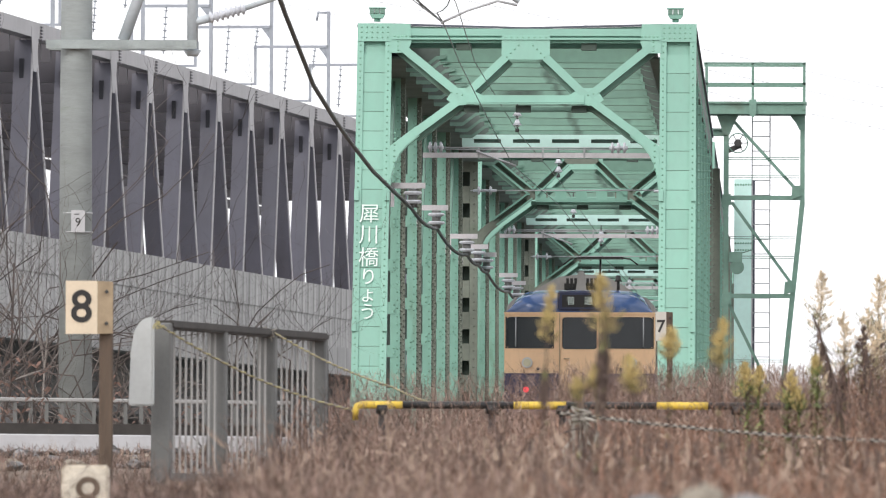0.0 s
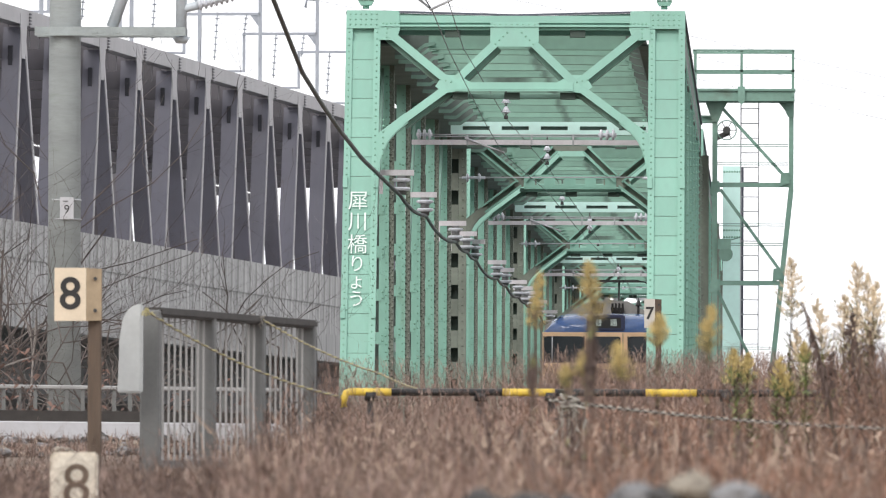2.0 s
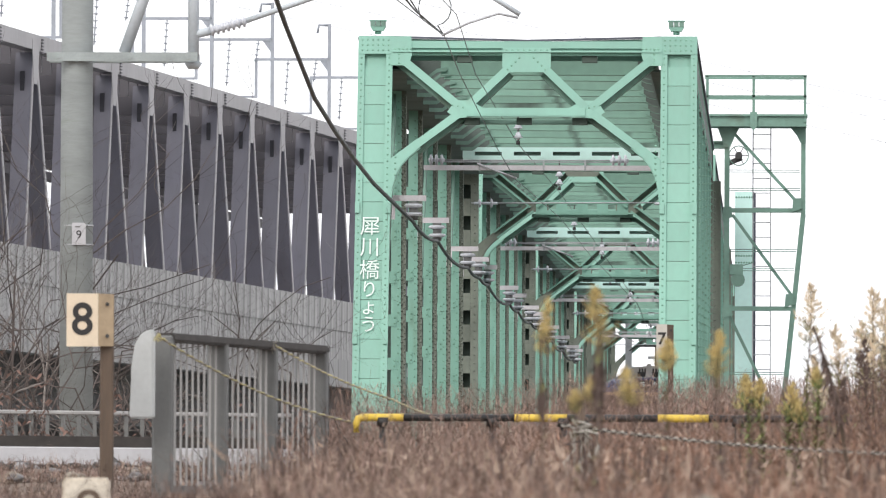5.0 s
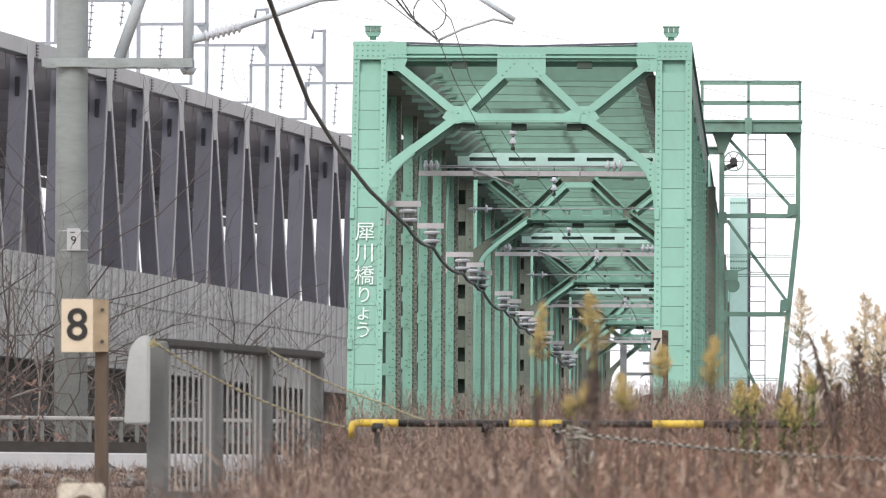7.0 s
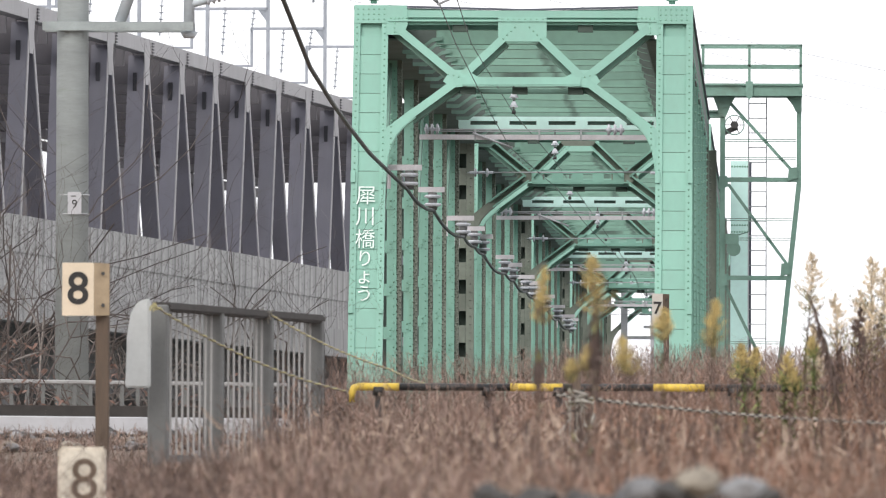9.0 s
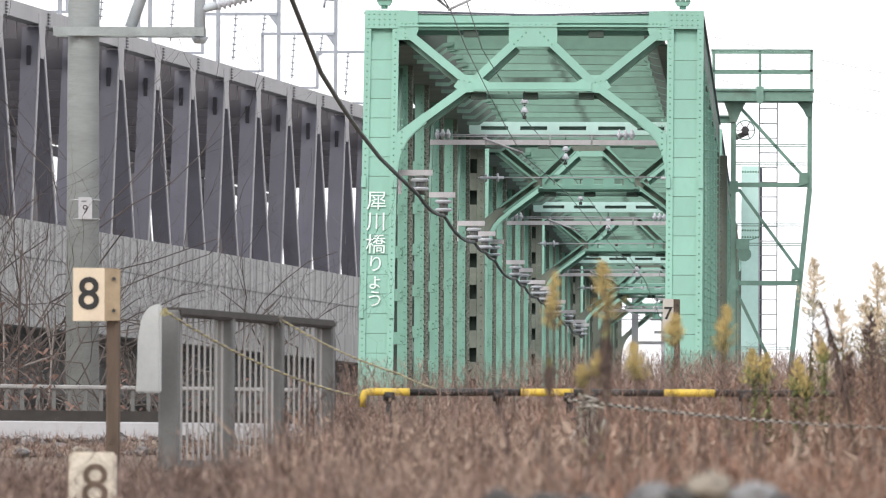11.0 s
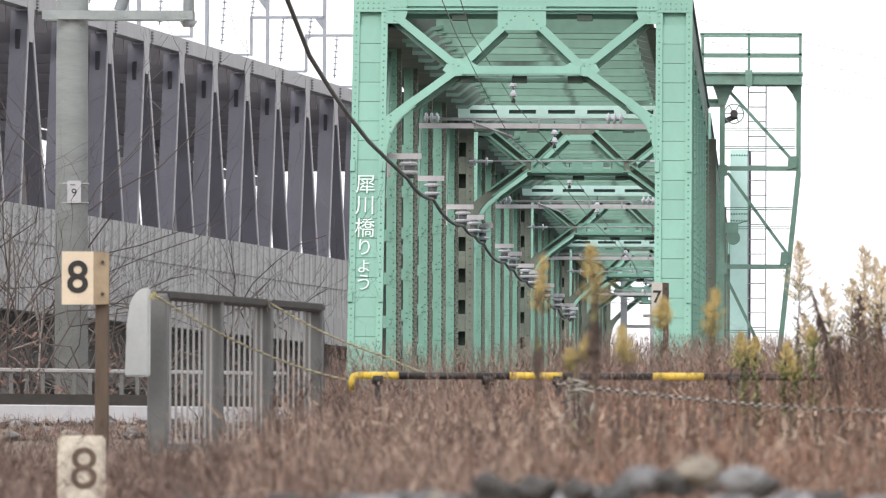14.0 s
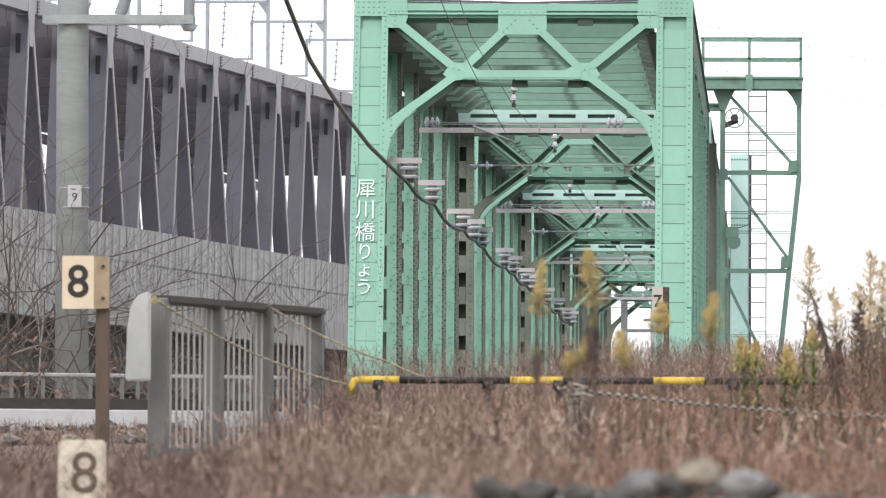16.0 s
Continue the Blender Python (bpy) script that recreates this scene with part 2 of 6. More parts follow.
def bar(bm, p, q, w, h, up=(0, 0, 1)):
    """A bar of w across and h along up from p to q."""
    p, q = Vector(p), Vector(q)
    d = (q - p).normalized()
    s = d.cross(Vector(up))
    if s.length < 1e-4:
        s = d.cross(Vector((0, 1, 0)))
    s.normalize()
    u = s.cross(d)
    v = [bm.verts.new(c + s * a * w / 2 + u * b * h / 2) for c in (p, q) for a, b in ((-1, -1), (1, -1), (1, 1), (-1, 1))]
    for f in ((0, 1, 2, 3), (7, 6, 5, 4), (4, 5, 1, 0), (5, 6, 2, 1), (6, 7, 3, 2), (7, 4, 0, 3)):
        bm.faces.new([v[i] for i in f])
    return bm


def rod(bm, pts, r, n=8, taper=None):
    """A round rod along pts; taper: its radius at the far end."""
    pts = [Vector(p) for p in pts]
    rings = []
    for i, p in enumerate(pts):
        d = (pts[min(i + 1, len(pts) - 1)] - pts[max(i - 1, 0)]).normalized()
        s = d.cross(Vector((0, 0, 1)))
        if s.length < 0.05:
            s = d.cross(Vector((0, 1, 0)))
        s.normalize()
        u = s.cross(d)
        rr = r if taper is None else r + (taper - r) * i / (len(pts) - 1)
        rings.append([bm.verts.new(p + (s * math.cos(a) + u * math.sin(a)) * rr) for a in (2 * math.pi * k / n for k in range(n))])
    for a, b in zip(rings, rings[1:]):
        for k in range(n):
            bm.faces.new((a[k], b[k], b[(k + 1) % n], a[(k + 1) % n])).smooth = n > 5
    bm.faces.new(rings[0])
    bm.faces.new(rings[-1][::-1])
    return bm


def plate(bm, pts, normal, t):
    """A flat plate of thickness t with the outline pts, thickened along normal."""
    k = Vector(normal).normalized() * t
    a = [bm.verts.new(p) for p in pts]
    b = [bm.verts.new(Vector(p) + k) for p in pts]
    n = len(pts)
    bm.faces.new(a[::-1])
    bm.faces.new(b)
    for i in range(n):
        bm.faces.new((a[i], a[(i + 1) % n], b[(i + 1) % n], b[i]))
    return bm


def discs(bm, p, q, r, count, core):
    """A string of insulator discs from p to q."""
    p, q = Vector(p), Vector(q)
    rod(bm, [p, q], core, 6)
    d = (q - p).normalized() * 0.026 * min(1.2, r / 0.1)
    for i in range(count):
        c = p.lerp(q, (i + 0.5) / count)
        rod(bm, [c - d, c], r * 0.8, 12, taper=r)
        rod(bm, [c, c + d], r, 12, taper=r * 0.6)
    return bm


def studs(bm, spots, normal, r=0.017, h=0.012):
    """Low rivet heads at the spots."""
    nrm = Vector(normal).normalized()
    s = nrm.orthogonal().normalized()
    u = nrm.cross(s)
    for p in spots:
        p = Vector(p)
        ring = [bm.verts.new(p + (s * math.cos(a) + u * math.sin(a)) * r) for a in (math.pi * k / 3 for k in range(6))]
        top = bm.verts.new(p + nrm * h)
        for k in range(6):
            bm.faces.new((ring[k], ring[(k + 1) % 6], top))
    return bm


def finish(bm):
    me = bpy.data.meshes.new("mesh")
    bmesh.ops.recalc_face_normals(bm, faces=bm.faces)
    bm.to_mesh(me)
    bm.free()
    return me


def part(name, bm, material, parent, label=""):
    ob = new(name, finish(bm))
    ob.data.materials.append(material)
    if parent:
        ob.parent = parent
    return tagged(ob, label)


def part_at(name, mesh, parent, loc):
    ob = new(name, mesh)
    ob.parent = parent
    ob.location = loc
    return ob


def thing(name, label, category, at=(0, 0, 0), group="", kind=""):
    ob = new(name)
    ob.empty_display_size = 0.3
    ob.location = at
    return tagged(ob, label, category, group, kind)


def lettering(name, text, size, m, material, parent, depth=0.0025, bold=0.0):
    """Raised letters in the built-in font, centred, lying in the xz plane of m and facing -y."""
    cu = bpy.data.curves.new(name, "FONT")
    cu.body, cu.size, cu.align_x, cu.align_y, cu.extrude, cu.offset = text, size, "CENTER", "CENTER", depth, bold
    tmp = bpy.data.objects.new(name, cu)
    scene.collection.objects.link(tmp)
    me = bpy.data.meshes.new_from_object(tmp.evaluated_get(bpy.context.evaluated_depsgraph_get()))
    bpy.data.objects.remove(tmp)
    bm = bmesh.new()      # one closed skin for each character
    bm.from_mesh(me)
    bmesh.ops.remove_doubles(bm, verts=bm.verts, dist=1e-5)
    bm.to_mesh(me)
    bm.free()
    me.transform(m @ pose(0, 0, 0, 90, 0, 0))
    me.materials.clear()
    me.materials.append(material)
    ob = new(name, me)
    ob.parent = parent
    return ob


def structure(name, bm, material, label, category):
    return tagged(part(name, bm, material, None), label, category, kind="structure")


# ---- ground ----
TRACK_X = -3.79


def rise(x, y):
    """Height of the ground: a low bank that climbs to the railway, then falls to the river."""
    knots = ((-400, -2.6), (0, -2.4), (16, -1.5), (25, -1.32), (45, -1.32), (62, -1.12), (78, -0.85), (100, -0.62), (140, -0.5), (158, -0.7), (172, -5.5),
             (200, -7.0), (520, -7.0), (560, -2.0), (3000, -1.0))
    for (a, p), (b, q) in zip(knots, knots[1:]):
        if y <= b:
            k = max(0, min(1, (y - a) / (b - a)))
            k = k * k * (3 - 2 * k)
            z = p + (q - p) * k
            break
    else:
        z = -1.0
    if y > 60:
        z += 0.22 * max(0, min(1, (-0.046 - x / y) / 0.006)) * max(0, min(1, (y - 80) / 5)) * max(0, min(1, (150 - y) / 30))
    return z + 0.10 * noise.noise((x * 0.3, y * 0.2, 0.0)) * min(1, max(0.1, y / 40.0))


def ground():
    bm = bmesh.new()
    xs = [-2500, -900, -300, -120, -60, -30] + [-20 + 0.8 * i for i in range(41)] + [20, 40, 90, 200, 700, 2500]
    ys = [-900, -200, -40, -10, 0, 4, 8] + [10 + 2.0 * i for i in range(90)] + [200, 240, 300, 400, 500, 540, 580, 700, 1200, 2500, 3800]
    grid = [[bm.verts.new((x, y, rise(x, y))) for x in xs] for y in ys]
    for a, b in zip(grid, grid[1:]):
        for i in range(len(xs) - 1):
            bm.faces.new((a[i], a[i + 1], b[i + 1], b[i])).smooth = True
    structure("ground", bm, SOIL, "dry brown river bank soil under withered grass", "ground")
    bm = bmesh.new()
    box(bm, -2500, 2500, 166, 540, -6.4, -6.3)
    structure("water", bm, WATER, "dull grey river water below the bridges", "river")


ground()


# ---- the green railway bridge, span by span ----
HALF, TOPZ, SPAN, LEAN, COL = 2.31, 6.64, 45.2, 2.5, 0.525
PANELS = 6


def lean(z):
    return -LEAN * (1 - z / TOPZ)


def incline(obs):
    """Leans the parts of a portal with its sloping end posts."""
    for ob in obs:
        for v in ob.data.vertices:
            v.co.y += lean(v.co.z)


def column(bm, seam, riv, x, y, w0, w1):
    """An end post from w0 to w1 beside x: a box with two edge plates, battens with open joints between them, rivets."""
    bar(bm, (x + (w0 + w1) / 2, y + 0.235, -1.2), (x + (w0 + w1) / 2, y + 0.235, TOPZ), w1 - w0 - 0.02, 0.34, (0, 1, 0))
    for e in (w0 + 0.05, w1 - 0.05):
        bar(bm, (x + e, y, -1.2), (x + e, y, TOPZ), 0.10, 0.05, (0, 1, 0))
        for i in range(76):
            studs(riv, [(x + e, y - 0.026, -1.0 + 0.10 * i)], (0, -1, 0), 0.0165, 0.013)
    z = -1.03
    while z < TOPZ - 0.5:
        box(bm, x + w0 + 0.1, x + w1 - 0.1, y + 0.006, y + 0.03, z + 0.006, z + 0.294)
        box(seam, x + w0 + 0.1, x + w1 - 0.1, y + 0.014, y + 0.060, z - 0.0055, z + 0.0055)
        z += 0.30
    box(bm, x + w0, x + w1, y - 0.035, y + 0.3, TOPZ - 0.28, TOPZ)
    for i in range(6):
        for k in range(3):
            studs(riv, [(x - 0.2 + 0.08 * i, y - 0.036, TOPZ - 0.06 - 0.08 * k)], (0, -1, 0), 0.0165, 0.013)
    for z in (1.9, 3.9):      # splice angles at the edges
        for e in (w0 + 0.03, w1 - 0.03):
            box(bm, x + e - 0.035, x + e + 0.035, y - 0.06, y - 0.025, z, z + 0.17)


def laced(bm, half, y, z0, z1, pitch):
    """A laced strut: two angles with tie plates and open slots between."""
    for z in (z0, z1):
        box(bm, -half, half, y - 0.06, y + 0.06, z - 0.04, z + 0.04)
    count = int(2 * half / pitch)
    for i in range(count + 1):
        c = -half + 0.1 + i * (2 * half - 0.2) / count
        box(bm, c - 0.11, c + 0.11, y - 0.065, y - 0.061, z0 - 0.01, z1 + 0.01)


def portal(span, y, facing, paint, rivets=True):
    """The braced portal between the end posts; facing -1 looks back along the line, +1 ahead."""
    riv = bmesh.new()
    before = set(span.children)
    for s in (-1, 1):
        bm = bmesh.new()
        if rivets:
            seam = bmesh.new()
            column(bm, seam, riv, s * HALF, y, -COL / 2, COL / 2 + (0.03 if s > 0 else 0.0))
            tagged(part("joint", seam, GREEN_DULL, span, "dull joints between the battens of the post"), kind="stuff")
        else:      # laced post, open between its tie plates
            for e in (-1, 1):
                box(bm, s * HALF + e * 0.19 - 0.075, s * HALF + e * 0.19 + 0.075, y - 0.02, y + 0.3, -1.2, TOPZ)
            z = -0.9
            while z < TOPZ - 0.3:
                box(bm, s * HALF - 0.11, s * HALF + 0.11, y - 0.01, y + 0.02, z, z + 0.34)
                z += 0.62
            studs(riv, [(s * HALF + 0.2 * e, y - 0.021, -0.8 + 0.16 * i) for i in range(45) for e in (-1, 1)], (0, -1, 0), 0.022, 0.02)
        part("end_post", bm, paint, span)
        if not rivets:
            # a near-black plate behind the openings stands for shade inside the post
            bm = bmesh.new()
            box(bm, s * HALF - 0.12, s * HALF + 0.12, y + 0.27, y + 0.295, -1.2, TOPZ - 0.05)
            part("back_plate", bm, STUB, span, "back plate of the post, dark for the shade inside")
        if not rivets and s > 0:
            bm = bmesh.new()
            box(bm, HALF + 0.27, HALF + 0.42, y - 0.02, y + 0.02, -1.0, 6.0)
            box(bm, HALF + 0.38, HALF + 0.42, y - 0.06, y - 0.021, -1.0, 6.0)
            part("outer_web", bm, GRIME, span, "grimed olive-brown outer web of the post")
            studs(riv, [(HALF + 0.30, y - 0.021, -0.8 + 0.14 * i) for i in range(48)], (0, -1, 0), 0.024, 0.02)
    inner = HALF - COL / 2
    f = y - 0.03
    bm = bmesh.new()
    bar(bm, (-inner, y + 0.1, 6.44), (inner, y + 0.1, 6.44), 0.16, 0.2)
    strut = part("top_strut", bm, paint, span)
    bm = bmesh.new()
    bar(bm, (-inner, f + 0.02, 6.505), (inner, f + 0.02, 6.505), 0.03, 0.11)
    part("face_plate", bm, paint, strut)
    bm = bmesh.new()
    bar(bm, (-inner, f + 0.02, 6.40), (inner, f + 0.02, 6.40), 0.10, 0.025)
    part("lower_flange", bm, paint, strut)
    # the slightly peaked edge above the strut
    bm = bmesh.new()
    for s in (-1, 1):
        bar(bm, (s * inner, y + 0.2, 6.635), (0, y + 0.2, 6.58), 0.10, 0.03)
    part("edge_angle", bm, NAVY_EDGE, span)
    bm = bmesh.new()
    plate(bm, [(-inner, y + 0.2, 6.615), (-inner, y + 0.2, 6.46), (inner, y + 0.2, 6.46), (inner, y + 0.2, 6.615), (0, y + 0.2, 6.56)], (0, 1, 0), 0.02)
    part("edge_web", bm, GREEN_DULL, span)
    bm = bmesh.new()
    if rivets:
        bar(bm, (-0.90, y, 5.47), (0.90, y, 5.47), 0.14, 0.11)
        bar(bm, (-0.90, y - 0.06, 5.40), (0.90, y - 0.06, 5.40), 0.10, 0.02)
        part("lower_strut", bm, paint, span)
    else:
        laced(bm, 0.90, y, 5.37, 5.57, 0.45)
        part("lower_strut", bm, GREEN, span)
    # the second plane of the portal, behind the first
    for z0, z1, half in ((6.27, 6.35, inner), (5.285, 5.36, 1.0)):
        bm = bmesh.new()
        box(bm, -half, half, y + 0.36, y + 0.40, z0, z1)
        box(bm, -half, half, y + 0.28, y + 0.36, z0, z0 + 0.015)
        part("rear_strut", bm, GREEN_DULL, span)
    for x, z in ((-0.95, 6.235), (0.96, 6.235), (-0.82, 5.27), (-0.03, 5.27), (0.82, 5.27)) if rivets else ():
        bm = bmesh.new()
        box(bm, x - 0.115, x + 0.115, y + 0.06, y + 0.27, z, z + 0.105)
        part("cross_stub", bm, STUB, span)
    for s in (-1, 1):
        for p, q in (((s * (inner - 0.12), 6.30), (s * 0.98, 5.52)), ((s * 0.30, 6.12), (s * 0.92, 5.52)),
                     ((s * 1.0, 5.45), (s * (inner - 0.34), 4.92))):
            bm = bmesh.new()
            if rivets:
                bar(bm, (p[0], y + 0.07, p[1]), (q[0], y + 0.07, q[1]), 0.10, 0.10, (0, 1, 0))
                bar(bm, (p[0], y - 0.03, p[1]), (q[0], y - 0.03, q[1]), 0.12, 0.03, (0, 1, 0))
                part("portal_brace", bm, paint, span)
                d = Vector((q[0] - p[0], 0, q[1] - p[1])).normalized()
                e = Vector((-d.z, 0, d.x))
                e = e * (-0.085 if e.z > 0 else 0.085)
                # lower bar in duller green, darkening the brace's underside for shadow
                bm = bmesh.new()
                bar(bm, (p[0] + e.x, y + 0.30, p[1] + e.z), (q[0] + e.x, y + 0.30, q[1] + e.z), 0.09, 0.30, (0, 1, 0))
                part("inner_angle", bm, GREEN_DULL, span)
            else:
                bar(bm, (p[0], y + 0.12, p[1]), (q[0], y + 0.12, q[1]), 0.11, 0.03, (0, 1, 0))
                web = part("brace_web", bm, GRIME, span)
                d = Vector((q[0] - p[0], 0, q[1] - p[1])).normalized()
                e = Vector((-d.z, 0, d.x)) * 0.065
                for g in (-1, 1):
                    bm = bmesh.new()
                    bar(bm, (p[0] + g * e.x, y - 0.02, p[1] + g * e.z), (q[0] + g * e.x, y - 0.02, q[1] + g * e.z), 0.035, 0.2, (0, 1, 0))
                    part("brace_flange", bm, GREEN, web)
        # corner gusset, knot gusset and the curved knee
        bm = bmesh.new()
        plate(bm, [(s * (inner + 0.02), f - 0.012, 6.635), (s * (inner - 0.28), f - 0.012, 6.635), (s * (inner - 0.30), f - 0.012, 6.35),
                   (s * (inner - 0.24), f - 0.012, 6.18), (s * (inner + 0.02), f - 0.012, 6.18)], (0, 1, 0), 0.022)
        part("corner_gusset", bm, paint, span)
        bm = bmesh.new()
        plate(bm, [(s * 0.66, f - 0.012, 5.40), (s * 0.66, f - 0.012, 5.53), (s * 0.86, f - 0.012, 5.64), (s * 1.08, f - 0.012, 5.64),
                   (s * 1.2, f - 0.012, 5.46), (s * 1.06, f - 0.012, 5.36)], (0, 1, 0), 0.022)
        part("knot_gusset", bm, paint, span)
        bm = bmesh.new()
        arc_in = [(s * (inner - u), z) for u, z in ((0.0, 4.08), (0.02, 4.28), (0.07, 4.47), (0.15, 4.63), (0.26, 4.76), (0.44, 4.91))]
        prof = arc_in + [(s * (inner - 0.40), 5.05), (s * inner, 4.74)]
        plate(bm, [(u, f - 0.01, z) for u, z in prof], (0, 1, 0), 0.02)
        for (u, z), (c, d) in zip(arc_in, arc_in[1:]):
            bar(bm, (u, y + 0.06, z), (c, y + 0.06, d), 0.03, 0.18, (0, 1, 0))
        part("knee_bracket", bm, paint, span)
        if rivets:
            studs(riv, [(s * (inner - 0.04 - 0.06 * i), f - 0.013, 6.44) for i in range(5)], (0, -1, 0), 0.019)
            studs(riv, [(s * (inner - 0.10), f - 0.013, 6.22 + 0.07 * i) for i in range(4)], (0, -1, 0), 0.019)
            studs(riv, [(s * (0.72 + 0.08 * i), f - 0.013, 5.47 + 0.02 * i) for i in range(6)], (0, -1, 0), 0.018)
            studs(riv, [(s * (inner - 0.07), f - 0.013, 4.4 + 0.09 * i) for i in range(7)], (0, -1, 0), 0.019)
    bm = bmesh.new()
    plate(bm, [(-0.37, f - 0.012, 6.46), (0.37, f - 0.012, 6.46), (0.37, f - 0.012, 6.16), (0.28, f - 0.012, 6.08), (-0.28, f - 0.012, 6.08),
               (-0.37, f - 0.012, 6.16)], (0, 1, 0), 0.022)
    part("centre_gusset", bm, paint, span)
    if rivets:
        studs(riv, [(-0.31 + 0.0885 * i, f - 0.013, 6.42) for i in range(8)], (0, -1, 0), 0.019)
        studs(riv, [(s * (0.11 + 0.06 * i), f - 0.013, 6.30 - 0.06 * i) for s in (-1, 1) for i in range(4)], (0, -1, 0), 0.019)
        ob = part("rivets", riv, RIVET, span)
        tagged(ob, kind="stuff")
    else:
        tagged(part("rivets", riv, GRIME, span), kind="stuff")
    made = [ob for ob in span.children if ob not in before]
    if facing < 0:
        incline(made + [c for ob in made for c in ob.children])


def span_of_bridge(y0, SPAN=SPAN, PANELS=PANELS):
    sp = thing("truss_span", "pale green riveted steel through-truss span of the railway bridge", "bridge", (TRACK_X, y0, -0.03), "bridge spans")
    portal(sp, 0.0, -1, GREEN)
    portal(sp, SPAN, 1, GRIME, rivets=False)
    step = SPAN / PANELS
    riv, rivd = bmesh.new(), bmesh.new()
    for s in (-1, 1):
        x = s * HALF
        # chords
        # the chord's colour holds the shade of its underside
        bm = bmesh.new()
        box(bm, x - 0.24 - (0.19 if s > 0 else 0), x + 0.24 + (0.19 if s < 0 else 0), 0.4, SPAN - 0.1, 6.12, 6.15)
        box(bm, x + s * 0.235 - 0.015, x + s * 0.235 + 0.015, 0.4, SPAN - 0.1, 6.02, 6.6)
        part("top_chord", bm, CHORD_DARK, sp, "grimed top chord, darkened for shade")
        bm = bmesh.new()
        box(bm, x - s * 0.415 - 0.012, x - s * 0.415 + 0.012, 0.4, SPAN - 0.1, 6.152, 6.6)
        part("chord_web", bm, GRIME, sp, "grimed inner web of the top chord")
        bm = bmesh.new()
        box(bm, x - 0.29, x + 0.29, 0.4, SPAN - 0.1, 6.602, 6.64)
        part("cover_plate", bm, NAVY_EDGE, sp, "dark weathered cover plate of the top chord")
        bm = bmesh.new()
        box(bm, x - 0.25, x - 0.20, -2.9, SPAN, -1.3, -0.75)
        box(bm, x + 0.20, x + 0.25, -2.9, SPAN, -1.3, -0.75)
        box(bm, x - 0.26, x + 0.26, -2.9, SPAN, -1.35, -1.3)
        part("bottom_chord", bm, GREEN_DULL, sp)
        for k in range(1, PANELS):
            y = k * step
            # a built-up post: outer and inner flange joined by tie plates over a dark gap, and a grimed web towards the track
            bm = bmesh.new()
            c = lambda a, b: (min(x - s * a, x - s * b), max(x - s * a, x - s * b))
            for a, b in ((-0.24, -0.13), (-0.030, 0.125)):
                x0, x1 = c(a, b)
                box(bm, x0, x1, y - 0.14, y - 0.11, -0.9, 6.118)
            z = 0.05 + 0.23 * (k % 3)
            x0, x1 = c(-0.135, 0.05)
            while z < 6:
                box(bm, x0, x1, y - 0.152, y - 0.141, z, z + 0.19)
                studs(riv, [(x - s * 0.03, y - 0.153, z + 0.05), (x - s * 0.03, y - 0.153, z + 0.14)], (0, -1, 0), 0.018, 0.012)
                z += 0.69
            if s > 0:
                box(bm, x + 0.243, x + 0.267, y - 0.07, y + 0.14, -0.9, 6.118)
            part("post", bm, GREEN, sp)
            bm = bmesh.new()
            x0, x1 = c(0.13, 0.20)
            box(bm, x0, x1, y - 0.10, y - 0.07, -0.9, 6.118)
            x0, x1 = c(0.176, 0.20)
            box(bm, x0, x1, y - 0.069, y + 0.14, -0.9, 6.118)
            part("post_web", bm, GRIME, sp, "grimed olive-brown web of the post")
            # plates behind the gap, coloured dark for the post's shaded inside
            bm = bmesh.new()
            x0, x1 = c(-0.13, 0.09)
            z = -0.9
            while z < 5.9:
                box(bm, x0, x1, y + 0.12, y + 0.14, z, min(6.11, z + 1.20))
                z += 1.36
            part("back_plate", bm, CHORD_DARK, sp, "back plate of the post, dark for the shade inside")
            studs(riv, [(x - s * 0.085, y - 0.142, 0.1 + 0.13 * i) for i in range(46)], (0, -1, 0), 0.016, 0.013)
            studs(rivd, [(x - s * 0.142, y - 0.102, 0.1 + 0.10 * i) for i in range(60)], (0, -1, 0), 0.022, 0.028)
            studs(rivd, [(x - s * 0.187, y - 0.102, 0.15 + 0.10 * i) for i in range(60)], (0, -1, 0), 0.022, 0.028)
            if s > 0:
                studs(riv, [(x + 0.268, y + g, 0.1 + 0.13 * i) for i in range(46) for g in (0.0,)], (1, 0, 0), 0.026, 0.035)
        for k in range(PANELS):
            up = k % 2 == 0
            a, b = ((k * step, -0.8), ((k + 1) * step, 6.0)) if up else ((k * step, 6.0), ((k + 1) * step, -0.8))
            bm = bmesh.new()
            for e in (-1, 1):
                bar(bm, (x + s * 0.08 + e * 0.10, a[0], a[1]), (x + s * 0.08 + e * 0.10, b[0], b[1]), 0.04, 0.30, (0, 0, 1))
            part("diagonal", bm, GREEN_DULL, sp)
        # the rivet lines along the upper chord's outer side
        studs(riv, [(x + s * 0.252, 0.5 + 0.16 * i, z) for i in range(int((SPAN - 1) / 0.16)) for z in (6.1, 6.52)], (s, 0, 0), 0.02, 0.015)
    tagged(part("rivets", riv, RIVET, sp), kind="stuff")
    tagged(part("rivets", rivd, GRIME, sp), kind="stuff")
    inner = HALF - 0.434
    count = round(SPAN / 2.83)
    for k in range(count):
        y = k * SPAN / count if k else 1.2
        bm = bmesh.new()
        left, right = 0.52 - inner, inner - 0.20
        box(bm, left, right, y, y + 0.02, 6.10, 6.42 if k else 6.56)
        box(bm, left, right, y - 0.09, y + 0.09, 6.085, 6.10)
        box(bm, left, right, y - 0.09, y + 0.09, 6.42, 6.435)
        tilt, lift = 0.012 * math.sin(k * 5.3), 0.012 * math.sin(k * 8.1 + 1.0)
        for v in bm.verts:
            v.co.z += tilt * v.co.x + lift
